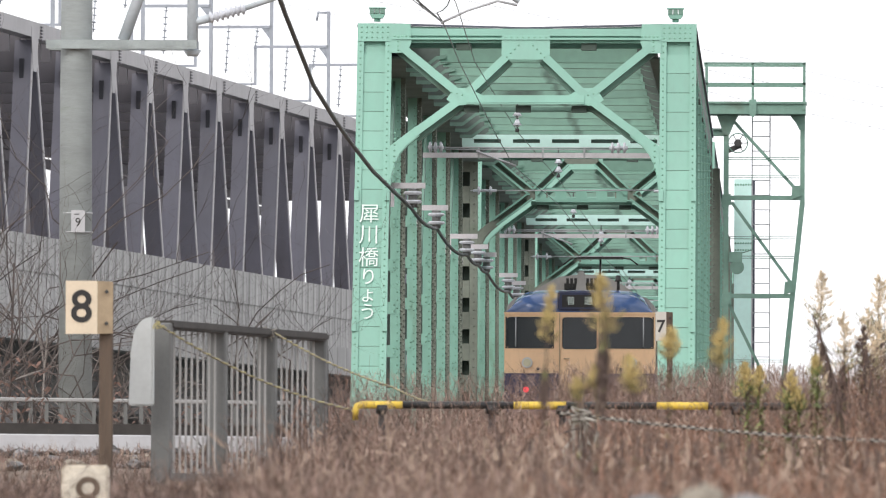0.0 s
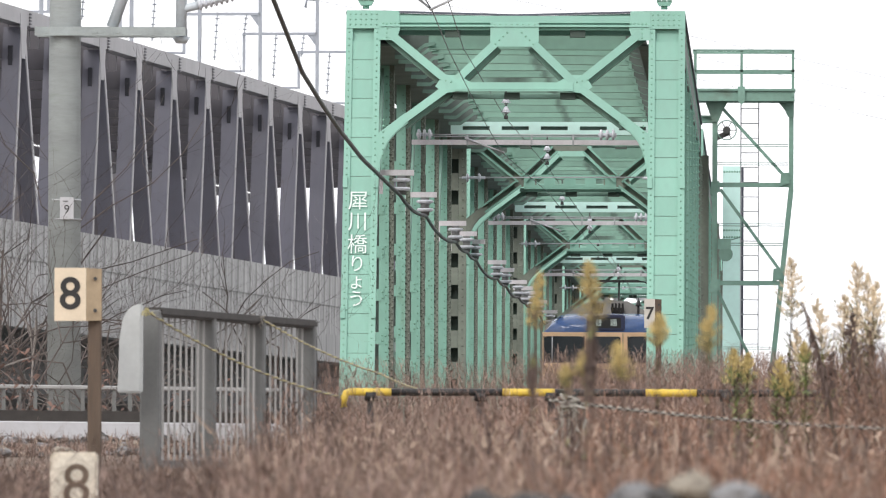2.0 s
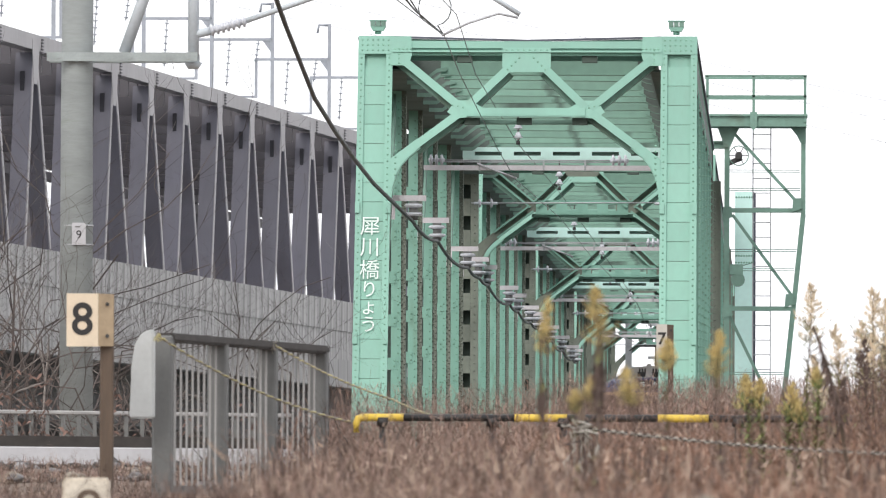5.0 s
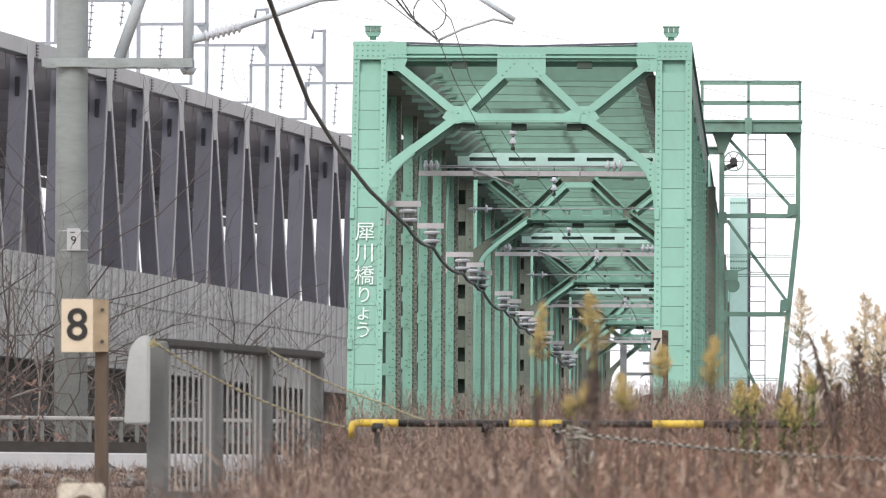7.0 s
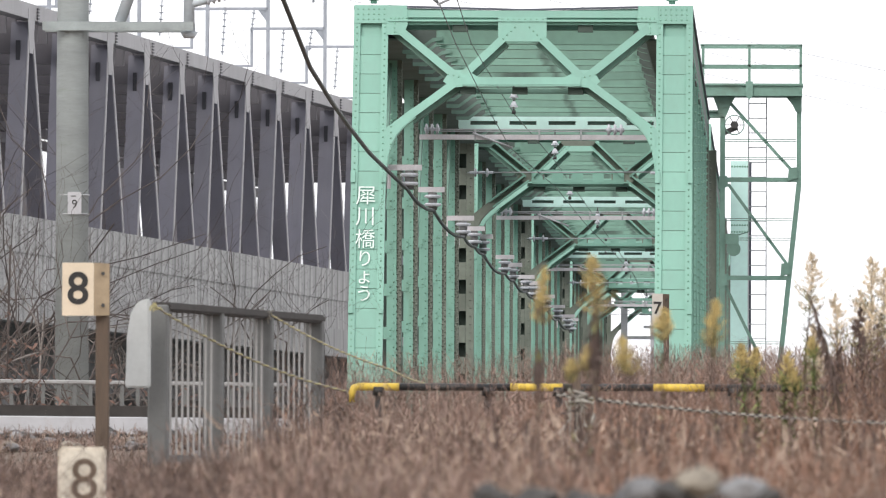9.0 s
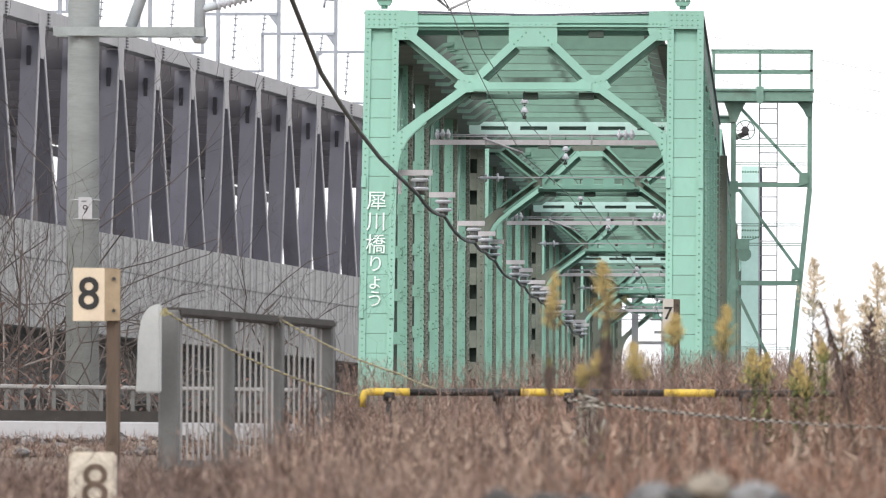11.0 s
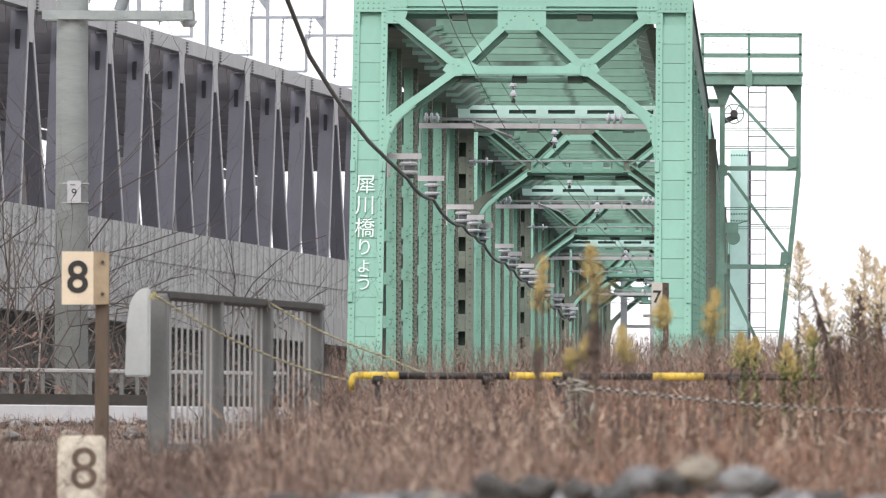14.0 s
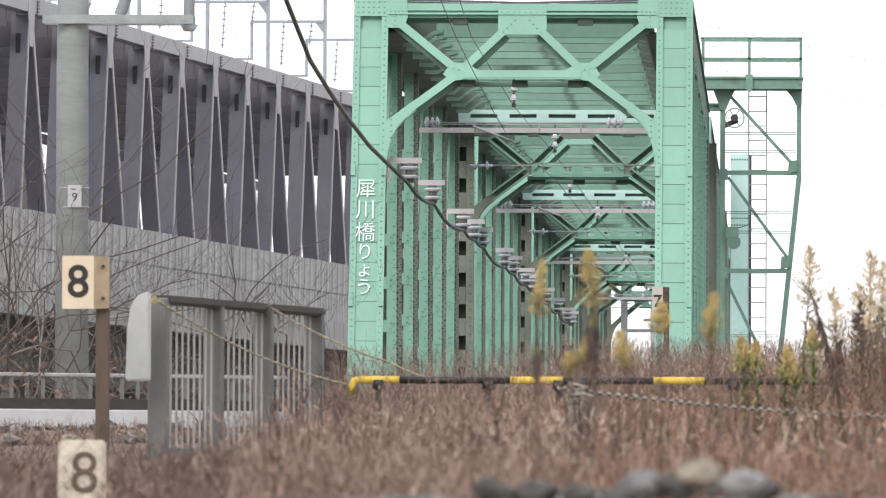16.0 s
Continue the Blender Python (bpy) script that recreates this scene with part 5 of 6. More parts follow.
    plate(bm, [(-0.12, 1.8, 3.44), (0.10, 1.8, 3.44), (0.04, 1.8, 3.83), (-0.05, 1.8, 3.83)], (0, 1, 0), 0.06)
    part("horn_cover", bm, TRAIN_ROOF, th)
    bm = bmesh.new()
    rod(bm, [(0.72, 1.4, 3.45), (0.72, 1.4, 3.62)], 0.03, 8)
    rod(bm, [(0.72, 1.4, 3.62), (0.72, 1.4, 3.66), (0.72, 1.4, 3.74)], 0.075, 10, taper=0.04)
    part("aerial", bm, BLACK, th)
    bm = bmesh.new()
    plate(bm, [(-1.1, 2.6, 3.36), (-0.8, 2.6, 3.56), (-0.45, 2.6, 3.74), (0.0, 2.6, 3.79), (0.45, 2.6, 3.76), (0.8, 2.6, 3.58), (1.1, 2.6, 3.36)], (0, 1, 0), 2.6)
    part("roof_fairing", bm, TRAIN_ROOF, th)
    pan = part("pantograph", rod(rod(bmesh.new(), [(-0.2, 36, 3.4), (-0.2, 34.4, 4.2)], 0.03, 6), [(-0.2, 34.4, 4.2), (-0.2, 35.4, 4.93)], 0.025, 6), BLACK, th)
    bm = bmesh.new()
    box(bm, -0.72, 0.32, 35.1, 35.7, 4.93, 4.98)
    for s in (-1, 1):
        rod(bm, [(-0.2 + s * 0.5, 35.4, 4.96), (-0.2 + s * 0.68, 35.4, 4.93), (-0.2 + s * 0.85, 35.4, 4.80)], 0.02, 6)
    part("collector_head", bm, BLACK, pan)
    return th


TRAIN = train()

# ---- far masts, seen through the last portal ----
for x, y in ((-5.3, 372.0), (-2.2, 372.0), (-4.9, 430.0), (-2.3, 430.0)):
    th = thing("line_mast", "grey steel mast of the overhead line past the bridge", "mast", (x, y, -7.0), "far masts")
    bm = bmesh.new()
    box(bm, -0.12, 0.12, -0.12, 0.12, 0, 15)
    part("mast", bm, GALV, th)
    bm = bmesh.new()
    for z in (12.0, 13.2):
        box(bm, 0, 2.9, -0.06, 0.06, z, z + 0.12) if x < -4 else box(bm, -2.4, 0, -0.06, 0.06, z + 0.4, z + 0.5)
    part("arm", bm, GALV, th)
bm = bmesh.new()
for i in range(60):
    a = -90 + i * 3.2
    h = 3 + 3 * noise.noise((i * 0.37, 2.0, 0))
    box(bm, a, a + 3.4, 640, 660, -3, 0.5 + h)
structure("backdrop", bm, FARHILL, "hazy far river bank with low growth", "far bank")

for x, z, tilt in ((-1.072, -0.280, 0.02), (-1.047, -0.214, -0.03), (-0.965, -0.278, -0.04)):
    th = thing("wooden_stake", "short dark weathered stake among the weeds", "stake", (x, 56.25, z), "stakes")
    bm = bmesh.new()
    rod(bm, [(0, 0, 0), (tilt * 0.4, 0, -0.4), (tilt, 0, -1.25)], 0.012, 7, taper=0.016)
    part("shaft", bm, WOOD, th)
knot = thing("rope_bundle", "frayed pale end of the wire tied round a stake", "rope", (-1.06, 56.0, -0.40))
rk = random.Random(3)
for i in range(12):      # turns round the stakes
    bm = bmesh.new()
    zc, slope, r = rk.uniform(-0.05, 0.03), rk.uniform(-0.05, 0.03), rk.uniform(0.03, 0.055)
    rod(bm, [(0.01 + r * math.cos(a), r * 0.6 * math.sin(a) - 0.05, zc + slope * math.cos(a)) for a in (i * 0.5 for i in range(13))], 0.0055, 5)
    part("strand", bm, (ROPE_GREY, RAIL_DARK, PALE_STRAND)[i % 3], knot)
for i in range(16):      # loose ends hanging down
    bm = bmesh.new()
    p = Vector((rk.uniform(-0.06, 0.06), -0.06, rk.uniform(-0.04, 0.02)))
    l = rk.uniform(0.10, 0.30)
    rod(bm, [p, p + Vector((rk.uniform(-0.03, 0.03), 0, -l * 0.4)), p + Vector((rk.uniform(-0.06, 0.05), 0, -l * 0.75)), p + Vector((rk.uniform(-0.08, 0.07), 0, -l))], 0.0065, 5)
    part("strand", bm, (ROPE_GREY, RAIL_DARK, WOOD, PALE_STRAND)[i % 4], knot)
bm = bmesh.new()
rod(bm, [(0.03, -0.08, -0.03), (0.10, -0.08, -0.05), (0.10, -0.08, -0.12), (0.075, -0.08, -0.19), (0.045, -0.08, -0.16)], 0.010, 6)
part("loop", bm, PALE_STRAND, knot, "pale loop of rope hanging from the bundle")


# ---- stones beside the camera's stand ----
rs = random.Random(5)


def boulder(x, y, z, r, paint=STONE, label="rough grey stone lying on the bank"):
    bm = bmesh.new()
    bmesh.ops.create_icosphere(bm, subdivisions=3, radius=1.0)
    o = rs.random() * 50
    k = (r * rs.uniform(0.8, 1.4), r, r * rs.uniform(0.55, 0.8))
    for v in bm.verts:
        d = 1 + 0.42 * noise.noise(v.co * 1.1 + Vector((o, 0, 0))) + 0.14 * noise.noise(v.co * 3.1 + Vector((0, o, 0)))
        v.co = Vector((v.co.x * k[0], v.co.y * k[1], v.co.z * k[2])) * d
    th = part("stone", bm, paint, None)
    th.location = (x, y, z)
    tagged(th, label, "stone", "stones on the bank")


KINDS = ((STONE, "rough grey stone lying on the bank"), (STONE_DARK, "dark wet stone lying on the bank"), (STONE_TAN, "tan stone with a dark stained side on the bank"))
for i in range(78):
    x = -1.15 + i * 0.0178 + rs.uniform(-0.02, 0.02)
    hgt = 0.5 + 0.5 * noise.noise((i * 0.27, 3.3, 0))
    k = 2 if i in (53, 54, 30) else 1 if rs.random() < 0.42 else 0
    boulder(x, 20.0 + rs.uniform(-0.5, 0.5), -1.033 + 0.045 * hgt + (0.024 if 49 < i < 59 else 0.0) - 0.018 * abs(i - 54) / 33, 0.016 + 0.022 * rs.random(), *KINDS[k])


for x, z, r, k in ((-0.134, -0.952, 0.048, 2), (-0.05, -0.965, 0.034, 0), (-0.185, -0.975, 0.045, 1), (-0.235, -0.968, 0.042, 0), (-0.012, -0.982, 0.036, 1), (-0.36, -0.975, 0.04, 1), (-0.44, -0.972, 0.045, 1), (-0.52, -0.972, 0.04, 1)):
    boulder(x, 19.3, z - (0.008 if x > -0.25 else 0.022), r, *KINDS[k])


for i in range(90):        # rubble below the guard beam
    y = rs.uniform(84, 94.6)
    x = y * rs.uniform(-0.076, -0.050)
    boulder(x, y, rise(x, y) + 0.03, 0.025 + 0.05 * rs.random(), *KINDS[rs.choice((0, 1, 1, 2))])


# ---- withered vegetation ----
class Mesh:
    """Loose blades, leaves and stalks gathered as plain polygons."""

    def __init__(self):
        self.v, self.f = [], []

    def blade(self, p, q, w, bend=0.0, side=None):
        p, q = np.array(p, float), np.array(q, float)
        s = np.array((math.cos(bend), math.sin(bend), 0.0)) * w / 2 if side is None else np.array(side) * w / 2
        i = len(self.v)
        m = (p + q) / 2
        self.v += [tuple(p - s), tuple(p + s), tuple(m + s * 0.8), tuple(q), tuple(m - s * 0.8)]
        self.f += [(i, i + 1, i + 2, i + 3, i + 4)]

    def stalk(self, pts, w0, w1):
        n = len(pts)
        for ax in ((1, 0, 0), (0, 1, 0.0)):
            i = len(self.v)
            for k, p in enumerate(pts):
                w = (w0 + (w1 - w0) * k / (n - 1)) / 2
                self.v += [(p[0] - ax[0] * w, p[1] - ax[1] * w, p[2]), (p[0] + ax[0] * w, p[1] + ax[1] * w, p[2])]
            for k in range(n - 1):
                a = i + 2 * k
                self.f.append((a, a + 1, a + 3, a + 2))

    def mesh(self, material):
        me = bpy.data.meshes.new("growth")
        me.from_pydata(self.v, [], self.f)
        me.materials.append(material)
        return me


def stems(m, leaves, rng, x, y, h, lean_to, rough):
    z0 = rise(x, y)
    dx, dy = lean_to
    pts = [(x + dx * k * k * h, y + dy * k * k * h, z0 + h * k) for k in (0, 0.35, 0.7, 1.0)]
    m.stalk(pts, 0.0042, 0.0016)
    for i in range(rough):
        k = rng.uniform(0.2, 1.0)
        px, py, pz = x + dx * k * k * h, y + dy * k * k * h, z0 + h * k
        a, l, up = rng.uniform(0, 6.28), rng.uniform(0.02, 0.11), rng.uniform(-0.7, 1.0)
        c = math.sqrt(max(0.05, 1 - min(1, abs(up)) ** 2))
        q = (px + math.cos(a) * l * c, py + math.sin(a) * l * c, pz + l * up)
        (leaves if rng.random() < 0.35 else m).blade((px, py, pz), q, rng.uniform(0.002, 0.0065), a + 1.57)


rg = random.Random(11)
field, straw, dead, red = Mesh(), Mesh(), Mesh(), Mesh()
for i in range(26000):
    y = rg.uniform(27, 42) if i % 5 == 0 else rg.uniform(42, 62) if i % 2 else rg.uniform(58, 77)
    half = y * 0.052
    x = rg.uniform(-0.080 * y, 0.020 * y)
    right = (x / y + 0.075) / 0.087
    patch = noise.noise((x * 0.9, y * 0.12, 4.0))
    if right < 0.30 and y > 60 and rg.random() < 0.40:
        continue
    crest = float(np.interp(right, (0, 0.25, 0.30, 0.40, 0.60, 0.80, 0.90, 1.0), (0.0034, 0.0038, 0.0062, 0.0096, 0.0101, 0.0103, 0.0112, 0.0138))) + 0.0012 * patch
    if y < 57:
        crest = min(crest, (0.0064 if y > 42 else 0.0056) + 0.001 * patch)
    if y < 51 and -0.0725 < x / y < -0.0625:
        continue
    h = min(1.2, max(0.15, (-1.0 + crest * y) - rise(x, y))) * (rg.uniform(0.45, 1.0) if rg.random() < 0.94 else rg.uniform(1.0, 1.3))
    g = min(0.99, max(0, rg.random() + 0.45 * noise.noise((x * 2.2, y * 0.25, 9.0)) + (0.35 if right < 0.28 else 0.0)))
    warm = right + 0.35 * noise.noise((x * 1.7, y * 0.2, 21.0)) > 0.62
    stems((red if warm else field) if g < 0.62 else straw if g < 0.80 and right > 0.28 else dead, straw if rg.random() < 0.4 else dead, rg, x, y, h,
          (rg.gauss(0, 0.34), rg.gauss(0, 0.28)), 11)
for i in range(2600):      # low weeds and rubble growth below the guard beam
    y = rg.uniform(76, 93)
    x = y * rg.uniform(-0.079, -0.044)
    h = max(0.08, (-1.0 + rg.uniform(0.0015, 0.0042) * y) - rise(x, y))
    stems(dead if rg.random() < 0.6 else field, field if rg.random() < 0.5 else straw, rg, x, y, h, (rg.gauss(0, 0.4), rg.gauss(0, 0.3)), 9)
for i in range(5200):      # thin taller weeds in front of the track
    y = rg.uniform(81, 92)
    x = y * rg.uniform(-0.044, 0.010)
    h = (-1.0 + rg.choice((rg.uniform(0.0085, 0.0122), rg.uniform(0.0105, 0.0150))) * y) - rise(x, y)
    stems(dead if rg.random() < 0.4 else field, straw if rg.random() < 0.3 else field, rg, x, y, h, (rg.gauss(0, 0.28), rg.uniform(-0.3, 0.3)), 13)
for i in range(5200):      # a taller belt of weeds towards the open side
    y = rg.uniform(82, 96)
    x = y * rg.uniform(-0.020, 0.013)
    h = (-1.0 + rg.uniform(0.0105, 0.0158) * y) - rise(x, y)
    stems(dead if rg.random() < 0.35 else field if rg.random() < 0.75 else straw, field, rg, x, y, h, (rg.gauss(0, 0.30), rg.uniform(-0.3, 0.3)), 15)
for i in range(640):       # tall brown weeds, thick towards the open side
    y = rg.uniform(57, 70)
    u = rg.random()
    x = y * (0.0145 - 0.0075 * u * u) if i % 4 else y * rg.uniform(-0.05, 0.006)
    h = (-1.0 + (rg.uniform(0.0105, 0.0185) if i % 4 else rg.uniform(0.009, 0.0125)) * y) - rise(x, y)
    stems(dead if i % 3 else red, dead if i % 2 else straw, rg, x, y, h, (rg.gauss(0, 0.15), rg.gauss(0, 0.2)), 14)
for i in range(150):       # stout dark stalks standing out of the grass
    y = rg.uniform(34, 60)
    x = y * rg.uniform(-0.052, 0.013)
    z = rise(x, y)
    top = -1.0 + y * rg.uniform(0.0035, 0.0098)
    if top < z + 0.1:
        continue
    dx = rg.gauss(0, 0.05)
    dead.stalk([(x, y, z), (x + dx * 0.4, y, z + (top - z) * 0.5), (x + dx, y, top)], 0.013, 0.007)
    for k in range(26):
        g = rg.uniform(0.45, 1.0)
        a, l = rg.uniform(0, 6.28), rg.uniform(0.015, 0.05)
        p = (x + dx * g, y, z + (top - z) * g)
        dead.blade(p, (p[0] + math.cos(a) * l * 0.6, y - 0.01, p[2] + math.sin(a) * l), rg.uniform(0.006, 0.014), a + 1.57)
for i in range(170):       # arching bleached twigs lying across the grass
    y = rg.uniform(38, 60)
    x = y * rg.uniform(-0.055, 0.012)
    z = -1.0 + y * rg.uniform(0.002, 0.0085)
    dx, dz = rg.uniform(-0.22, 0.22), rg.uniform(-0.02, 0.16)
    (straw if i % 3 else dead).stalk([(x, y, z), (x + dx * 0.5, y, z + dz * 0.8), (x + dx, y, z + dz)], 0.007, 0.003)
for i in range(110):       # larger pale leaves
    y = rg.uniform(40, 56)
    x = y * rg.uniform(-0.045, 0.012)
    z = -1.0 + y * rg.uniform(0.001, 0.0075)
    a, l = rg.uniform(0, 6.28), rg.uniform(0.03, 0.075)
    straw.blade((x, y - 0.1, z), (x + math.cos(a) * l, y - 0.1, z + math.sin(a) * l), l * 0.5, rg.uniform(-0.4, 0.4))
for i in range(700):       # curled pale leaves caught in the grass
    y = rg.uniform(36, 66)
    x = y * rg.uniform(-0.05, 0.012)
    z = -1.0 + y * rg.uniform(0.001, 0.0085)
    a, l = rg.uniform(0, 6.28), rg.uniform(0.015, 0.05)
    straw.blade((x, y, z), (x + math.cos(a) * l, y, z + math.sin(a) * l), l * 0.55, rg.uniform(0, 3.14))
for me, material, label in ((field, GRASS, "dense withered russet grass on the bank"), (red, GRASS_RED, "reddish withered grass on the bank"), (straw, STRAW, "pale straw stems among the dry grass"),
                            (dead, DEAD_LEAF, "dark withered weeds among the dry grass")):
    tagged(new("dry_grass", me.mesh(material)), label, "grass", kind="stuff")


def goldenrod(x, y, tip, tall, spread, paint, dark, seed, label, size=1.0, fresh=False, clump=None):
    """A tall withered goldenrod: a bare stem with drooping leaves and a feathery plume of height tall;
    clump: where up the stem a bunch of withered leaves hangs, over what stretch, how wide."""
    rng = random.Random(seed)
    z0 = rise(x, y)
    h = tip - z0
    th = thing("goldenrod", label, "plant", (x, y, z0), "goldenrods")
    stem, leaf, plume, low = Mesh(), Mesh(), Mesh(), Mesh()
    sway = rng.uniform(-0.05, 0.05)
    at = lambda k: (sway * k * k * h + 0.012 * size * math.sin(k * 9 + seed), 0.0, h * k)
    stem.stalk([at(k / 8) for k in range(9)], 0.014 * size, 0.004 * size)
    for i in range(70):      # side branches of the plume, each set with small tufts
        k = (i + rng.random()) / 70
        px, py, pz = at(1 - k * tall / h)
        a = rng.uniform(0, 6.28)
        l = spread * (0.14 + 1.5 * k ** 0.8) * rng.uniform(0.6, 1.1)
        rise_by = l * rng.uniform(0.1, 0.8)
        for j in range(12):
            g = (j + rng.random()) / 12
            p = (px + math.cos(a) * l * g, py + math.sin(a) * l * g, pz + rise_by * g * g - 0.01 * size)
            q = (p[0] + (math.cos(a) * rng.uniform(0.0, 0.018) + rng.uniform(-0.006, 0.006)) * size, p[1], p[2] + rng.uniform(0.012, 0.034) * size)
            pick = plume if k < 0.62 or rng.random() < 0.45 else leaf if rng.random() > dark * 0.7 else low
            pick.blade(p, q, rng.uniform(0.0045, 0.009) * size, rng.uniform(0, 3.14))
    for i in range(360 if fresh else 230 if size == 1.0 else 45):
        k = rng.uniform(0.35 if fresh else 0.15 if size == 1.0 else 0.58, 1 - tall / h * 0.8)
        px, py, pz = at(k)
        a, l = rng.uniform(0, 6.28), rng.uniform(0.03, 0.13) * size * (0.6 + spread * 6)
        q = (px + math.cos(a) * l * 0.9, py + math.sin(a) * l * 0.5, pz + l * rng.uniform(-0.5, 0.7))
        (leaf if rng.random() > dark and k > 0.4 else low).blade((px, py, pz), q, rng.uniform(0.007, 0.017) * size, a + 1.57)
    if clump:
        mid, half, wide = clump
        for i in range(420):
            k = min(0.97, mid + half * rng.gauss(0, 0.55))
            px, py, pz = at(k)
            w = wide * rng.uniform(0.5, 1.25) * max(0.3, 1.1 - 0.5 * abs(k - mid) / half)
            a, l = rng.uniform(0, 6.28), rng.uniform(0.02, 0.07)
            q = (px + math.cos(a) * w, py + math.sin(a) * w, pz - l * rng.uniform(0.1, 1.0))
            (leaf if k > mid + half * 0.6 and rng.random() < 0.6 else low).blade((px + math.cos(a) * w * 0.3, py, pz), q, rng.uniform(0.005, 0.012), a + 1.57)
    for nm, me, material in (("stem", stem, DEAD_LEAF), ("green_leaves", leaf, LEAF_BRIGHT if fresh else LEAF_G), ("withered_leaves", low, DRY_LEAF if paint is PLUME_P else DEAD_LEAF), ("plume", plume, paint)):
        ob = new(nm, me.mesh(material))
        ob.parent = th
        if nm != "stem":
            tagged(ob, kind="stuff")
    return th


SWAYING = []
YEL = "tall goldenrod with an ochre yellow plume and withered leaves"
GRN = "goldenrod with a yellow plume and fresh green leaves"
PAL = "tall goldenrod gone to pale fluffy seed, withered leaves"
DRY = "dead brown goldenrod stalk with withered leaves"
close = ((-0.7214, 32, -0.2637, 0.17, 0.02565, 0.85, 0.72, 0.045, 0.02),
        (-0.5019, 31, -0.2507, 0.18, 0.0459, 0.8, 0.76, 0.09, 0.03),
        (-0.4395, 33, -0.4632, 0.119, 0.0416, 0.55, 0.8, 0.08, 0.015),
        (-0.6632, 34, -0.524, 0.07, 0.0225, 0.5, 0.75, 0.06, 0.012),
        (-0.6031, 34, -0.4751, 0.08, 0.02375, 0.5, 0.75, 0.06, 0.012),
        (-0.3588, 34, -0.3549, 0.1, 0.0325, 0.45, 0.82, 0.07, 0.02),
        (-0.1626, 32, -0.3645, 0.14, 0.0325, 0.4, 0.8, 0.08, 0.02))
for i, (x, y, tip, tall, spread, dark, mid, half, wide) in enumerate(close):
    SWAYING.append((goldenrod(x, y, tip, tall, spread, PLUME_Y, dark, 30 + i, YEL, 0.62, clump=(mid, half, wide) if i < 2 else None), True))
fresh_ones = ((-0.1505, 58, -0.09506, 0.1867, 0.05655),
        (-0.06394, 58, -0.1174, 0.1655, 0.04668),
        (0.08671, 58, -0.1367, 0.1867, 0.0522),
        (0.279, 58, -0.05328, 0.108, 0.03954),
        (0.138, 58, -0.2392, 0.1188, 0.0435))
for i, (x, y, tip, tall, spread) in enumerate(fresh_ones):
    goldenrod(x, y, tip, tall, spread, PLUME_Y, 0.2, 40 + i, GRN, 0.9, fresh=True)
seeded = ((0.1921, 62, 0.5259, 0.095, 0.4),
        (0.3874, 62, 0.2724, 0.08, 0.5),
        (0.4777, 64, 0.3346, 0.075, 0.6),
        (0.5979, 64, 0.5464, 0.1, 0.6),
        (0.6335, 60, 0.3341, 0.085, 0.7),
        (0.7253, 64, 0.4761, 0.085, 0.7),
        (0.5259, 63, 0.2441, 0.07, 0.7),
        (0.2796, 64, 0.1224, 0.06, 0.6))
for i, (x, y, tip, spread, dark) in enumerate(seeded):
    SWAYING.append((goldenrod(x, y, tip, min(0.36, (tip - rise(x, y)) * 0.40), spread, PLUME_P, dark, 50 + i, PAL), False))
dried = ((0.5724, 62, 0.1901, 0.07),
        (0.7005, 66, 0.2304, 0.07),
        (0.355, 60, -0.08037, 0.05))
for i, (x, y, tip, spread) in enumerate(dried):
    goldenrod(x, y, tip, min(0.36, (tip - rise(x, y)) * 0.40), spread, DEAD_LEAF, 1.0, 60 + i, DRY)


stalk = thing("dead_stalk", "dark leaning dead weed stalk with withered leaves", "plant", (0.48, 55.0, rise(0.48, 55.0)), "dead stalks")
m, lf, rk = Mesh(), Mesh(), random.Random(8)
z0 = rise(0.48, 55.0)
line = [Vector((0.207, 55, 0.12)), Vector((0.235, 55, 0.06)), Vector((0.29, 55, -0.12)), Vector((0.325, 55, -0.24)), Vector((0.36, 55, -0.40)), Vector((0.48, 55, z0))]
line = [tuple(p - Vector((0.48, 55, z0))) for p in line]
m.stalk(line, 0.012, 0.026)
for i in range(150):
    k = rk.randrange(1, 4)
    a, b = Vector(line[k]), Vector(line[k + 1])
    p = a.lerp(b, rk.random())
    q = p + Vector((rk.gauss(0, 0.035), rk.gauss(0, 0.02), -rk.uniform(0.02, 0.10)))
    lf.blade(p, q, rk.uniform(0.006, 0.016), rk.uniform(0, 3.14))
for nm, me in (("stem", m), ("withered_leaves", lf)):
    ob = new(nm, me.mesh(WOOD if nm == "stem" else DEAD_LEAF))
    ob.parent = stalk
    if nm != "stem":
        tagged(ob, kind="stuff")


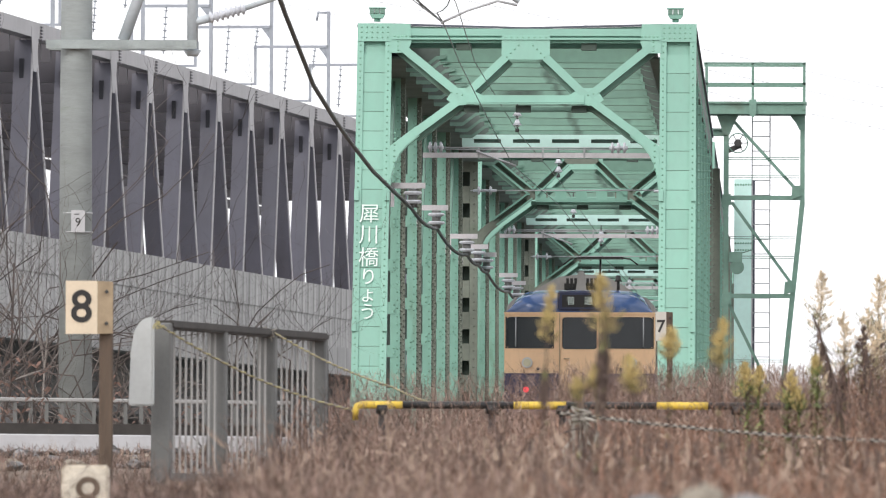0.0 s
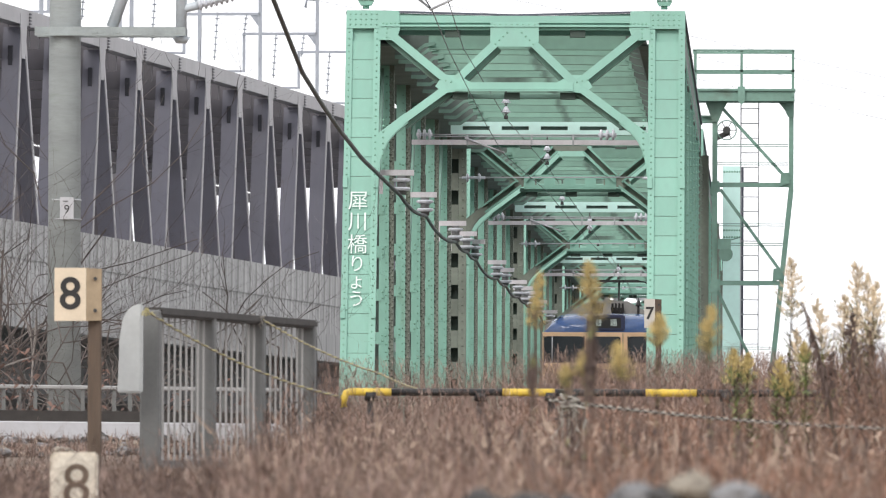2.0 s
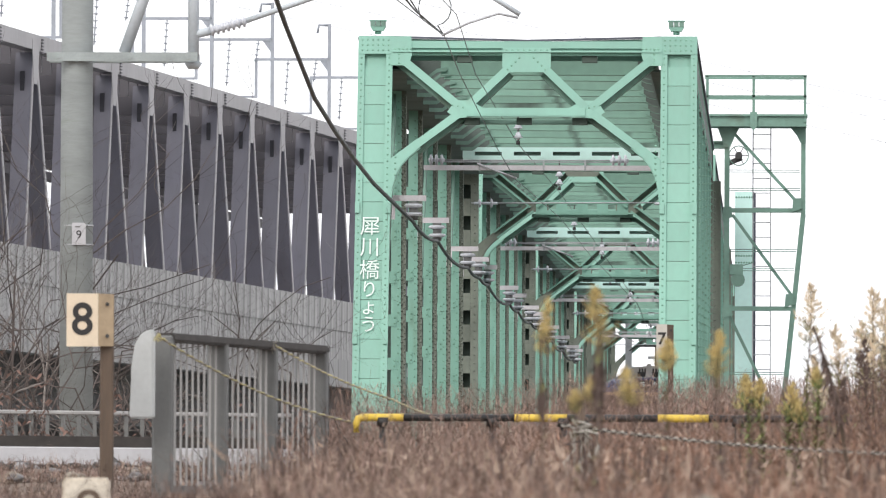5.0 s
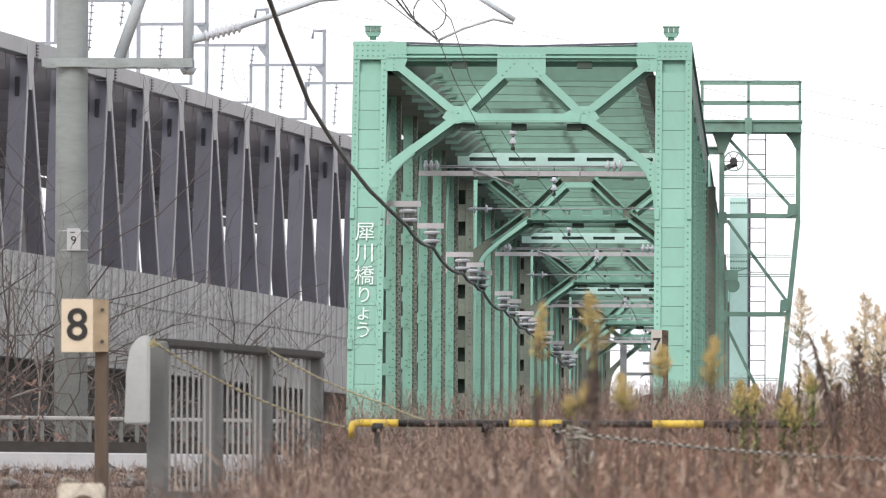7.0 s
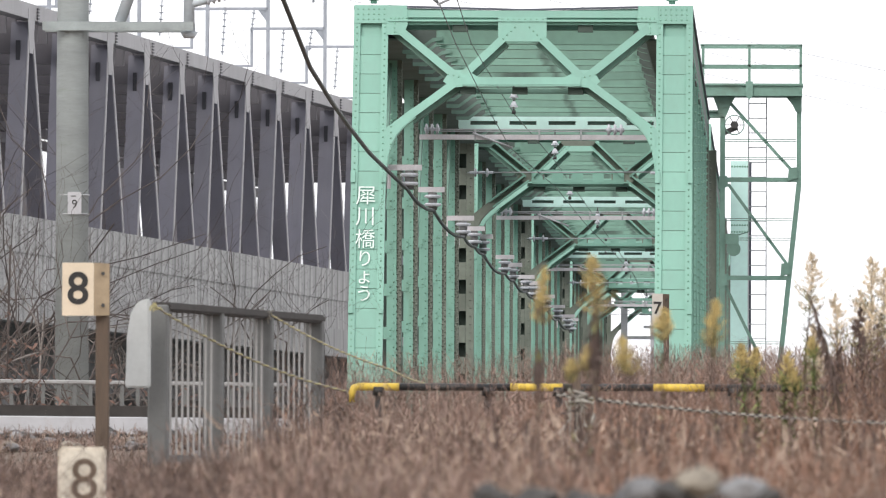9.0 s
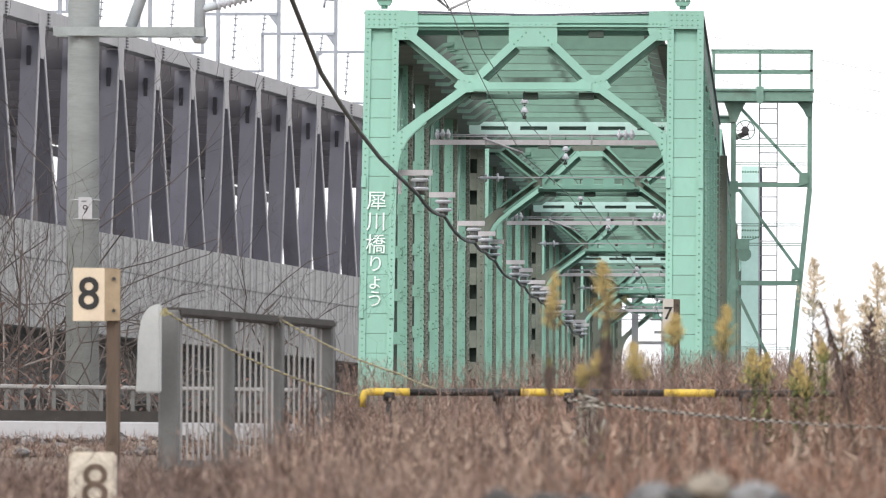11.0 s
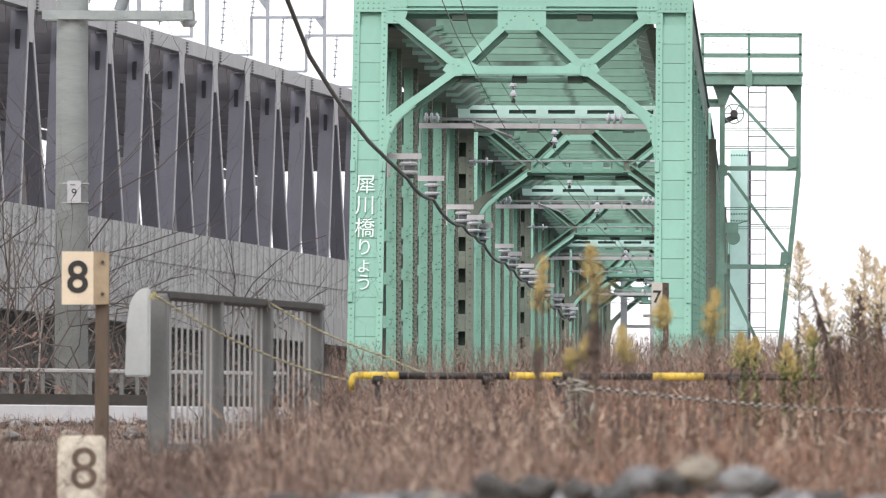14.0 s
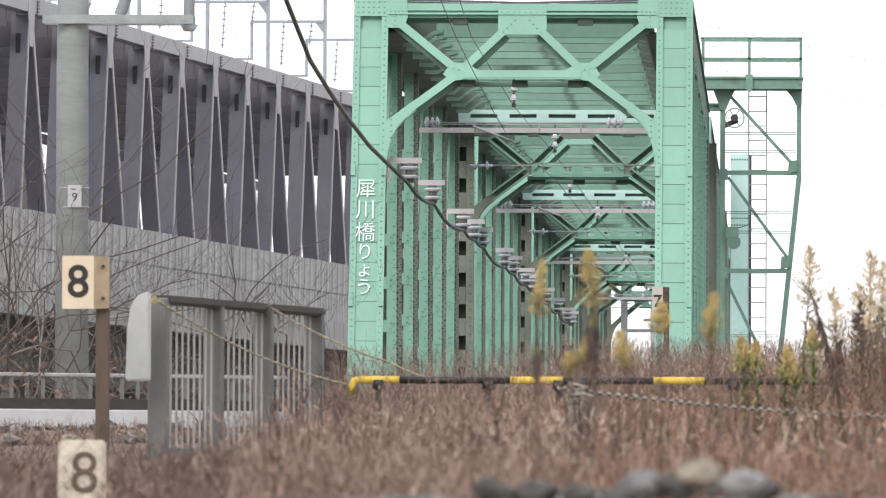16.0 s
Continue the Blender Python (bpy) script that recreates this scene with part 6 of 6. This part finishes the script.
def shrub(x, y, z0, reach, seed, label, count=7, slant=0.0, r0=0.03, paint=TWIG, leafy=0):
    """A leafless shrub: branches that fork down to thin twigs."""
    rng = random.Random(seed)
    th = thing("bare_shrub", label, "shrub", (x, y, z0), "bare shrubs")
    bm, tw = bmesh.new(), Mesh()

    def grow(p, d, l, r, depth):
        pts = [p]
        for i in range(4):
            d = (d + Vector((rng.gauss(0, 0.24), rng.gauss(0, 0.2), rng.gauss(0, 0.2)))).normalized()
            pts.append(pts[-1] + d * l / 4)
        if depth < 2:
            rod(bm, pts, r, 5, taper=r * 0.6)
        else:
            tw.stalk([tuple(c) for c in pts], r * 2, r * 0.7)
        if depth < 4:
            for k in range(3 if depth < 3 else 2):
                b = pts[rng.choice((2, 3, 4))]
                nd = (d + Vector((rng.uniform(-1.1, 1.1) + slant * 0.3, rng.uniform(-0.5, 0.5), rng.uniform(-0.6, 0.45)))).normalized()
                grow(b, nd, l * rng.uniform(0.5, 0.8), r * 0.55, depth + 1)

    for i in range(count):
        d = Vector((rng.uniform(-0.5, 0.5) + slant, rng.uniform(-0.4, 0.4), rng.uniform(0.5, 1.0))).normalized()
        grow(Vector((rng.uniform(-0.4, 0.4), rng.uniform(-0.3, 0.3), 0)), d, reach * rng.uniform(0.5, 0.9), r0, 0)
    if leafy:      # withered leaves still hanging on the twigs
        lv = Mesh()
        for i in range(leafy):
            p = tw.v[rng.randrange(len(tw.v))]
            a, l = rng.uniform(0, 6.28), rng.uniform(0.03, 0.09)
            lv.blade(p, (p[0] + math.cos(a) * l * 0.6, p[1] - 0.01, p[2] - l * rng.uniform(0.2, 1.0)), l * 0.5, a)
        tagged(new("withered_leaf", lv.mesh(RUST_LEAF)), kind="stuff").parent = th
    tagged(part("branch", bm, paint, th), kind="stuff")
    ob = tagged(new("twig", tw.mesh(paint)), kind="stuff")
    ob.parent = th


BARE = "bare grey-brown shrub with tangled leafless twigs"
for i, (x, y, z0, reach, c, sl) in enumerate(((-9.6, 118, -0.6, 3.2, 7, 0.3), (-9.0, 126, -0.5, 2.4, 6, 0.1), (-7.4, 112, -0.6, 1.6, 6, 0.4), (-10.6, 130, -0.5, 3.4, 7, 0.2),
                                              (-8.6, 100, -0.7, 1.0, 6, 0.0), (-7.0, 130, -0.5, 2.2, 5, 0.3), (-6.2, 104, -0.6, 0.9, 6, 0.2), (-5.0, 100, -0.6, 0.8, 6, 0.2),
                                              (-8.8, 110, -0.6, 1.2, 8, 0.0), (-7.9, 104, -0.6, 0.8, 8, 0.0), (-3.35, 80.5, -0.8, 0.62, 6, 0.3), (-3.75, 82, -0.8, 0.5, 8, 0.1), (-4.1, 84, -0.8, 0.5, 8, 0.1), (-4.6, 88, -0.75, 0.6, 8, 0.0), (-3.1, 79, -0.8, 0.35, 8, 0.0))):
    shrub(x, y, z0, reach, 70 + i, BARE if i not in (4, 8, 9, 6) else "low shrub with rust-brown withered leaves on thin twigs", c, sl, 0.009 + 0.003 * reach, leafy=420 if i in (4, 8, 9, 6) else 0)
BLEACHED = "bleached pale shrub with arching leafless twigs"
for i, (x, y, reach, c, sl, paint) in enumerate(((-9.15, 124, 3.4, 5, 0.0, TWIG_PALE), (-9.4, 127, 4.0, 6, 0.05, TWIG), (-8.9, 116, 2.2, 3, 0.0, TWIG),
                                                 (-8.7, 125, 3.0, 5, 0.25, TWIG), (-8.6, 128, 2.6, 5, 0.2, TWIG_PALE))):
    shrub(x, y, -0.6, reach, 170 + i, BLEACHED if paint is TWIG_PALE else BARE, c, sl, 0.009 + 0.0020 * reach, paint)


def motions():
    line = ((0.0, 0.0, 197.0), (2.0, 0.17, 233.6), (4.0, 0.18, 270.4), (5.5, 0.16, 300.0), (7.0, 0.12, 333.0), (8.5, 0.12, 368.0),
            (12.0, 0.12, 452.0), (16.0, 0.12, 550.0))
    walk(TRAIN, [(t, pose(TRACK_X + 0.055 + dx, y, 0.05)) for t, dx, y in line])
    # the goldenrods lean in the wind: time, and the lean in degrees of the yellow and of the seeded ones
    gusts = ((0.0, 1.0, 2.8), (0.7, 0.4, -0.6), (1.4, 2.0, 1.8), (2.0, 0.9, -0.8), (2.6, 1.5, 2.2), (3.2, 1.7, 1.0), (3.9, 1.4, -2.4), (4.6, -0.3, -0.2),
             (5.4, 0.4, 0.8), (6.2, 0.1, -0.8), (6.9, 0.0, -0.4), (7.6, 0.2, 0.4), (8.3, -0.8, -2.2), (9.0, 0.2, 1.6), (9.8, -0.2, -0.6), (10.7, 0.3, 0.7),
             (11.5, 0.0, -1.6), (13.0, 0.2, -0.2), (14.5, 0.0, -0.8), (16.0, -0.3, 1.2))
    for i, (plant, yellow) in enumerate(SWAYING):
        own = 0.75 + 0.5 * ((i * 37) % 10) / 10
        x, y, z = plant.location
        walk(plant, [(t, pose(x, y, z, 0, (a if yellow else b) * own, 0)) for t, a, b in gusts])


motions()
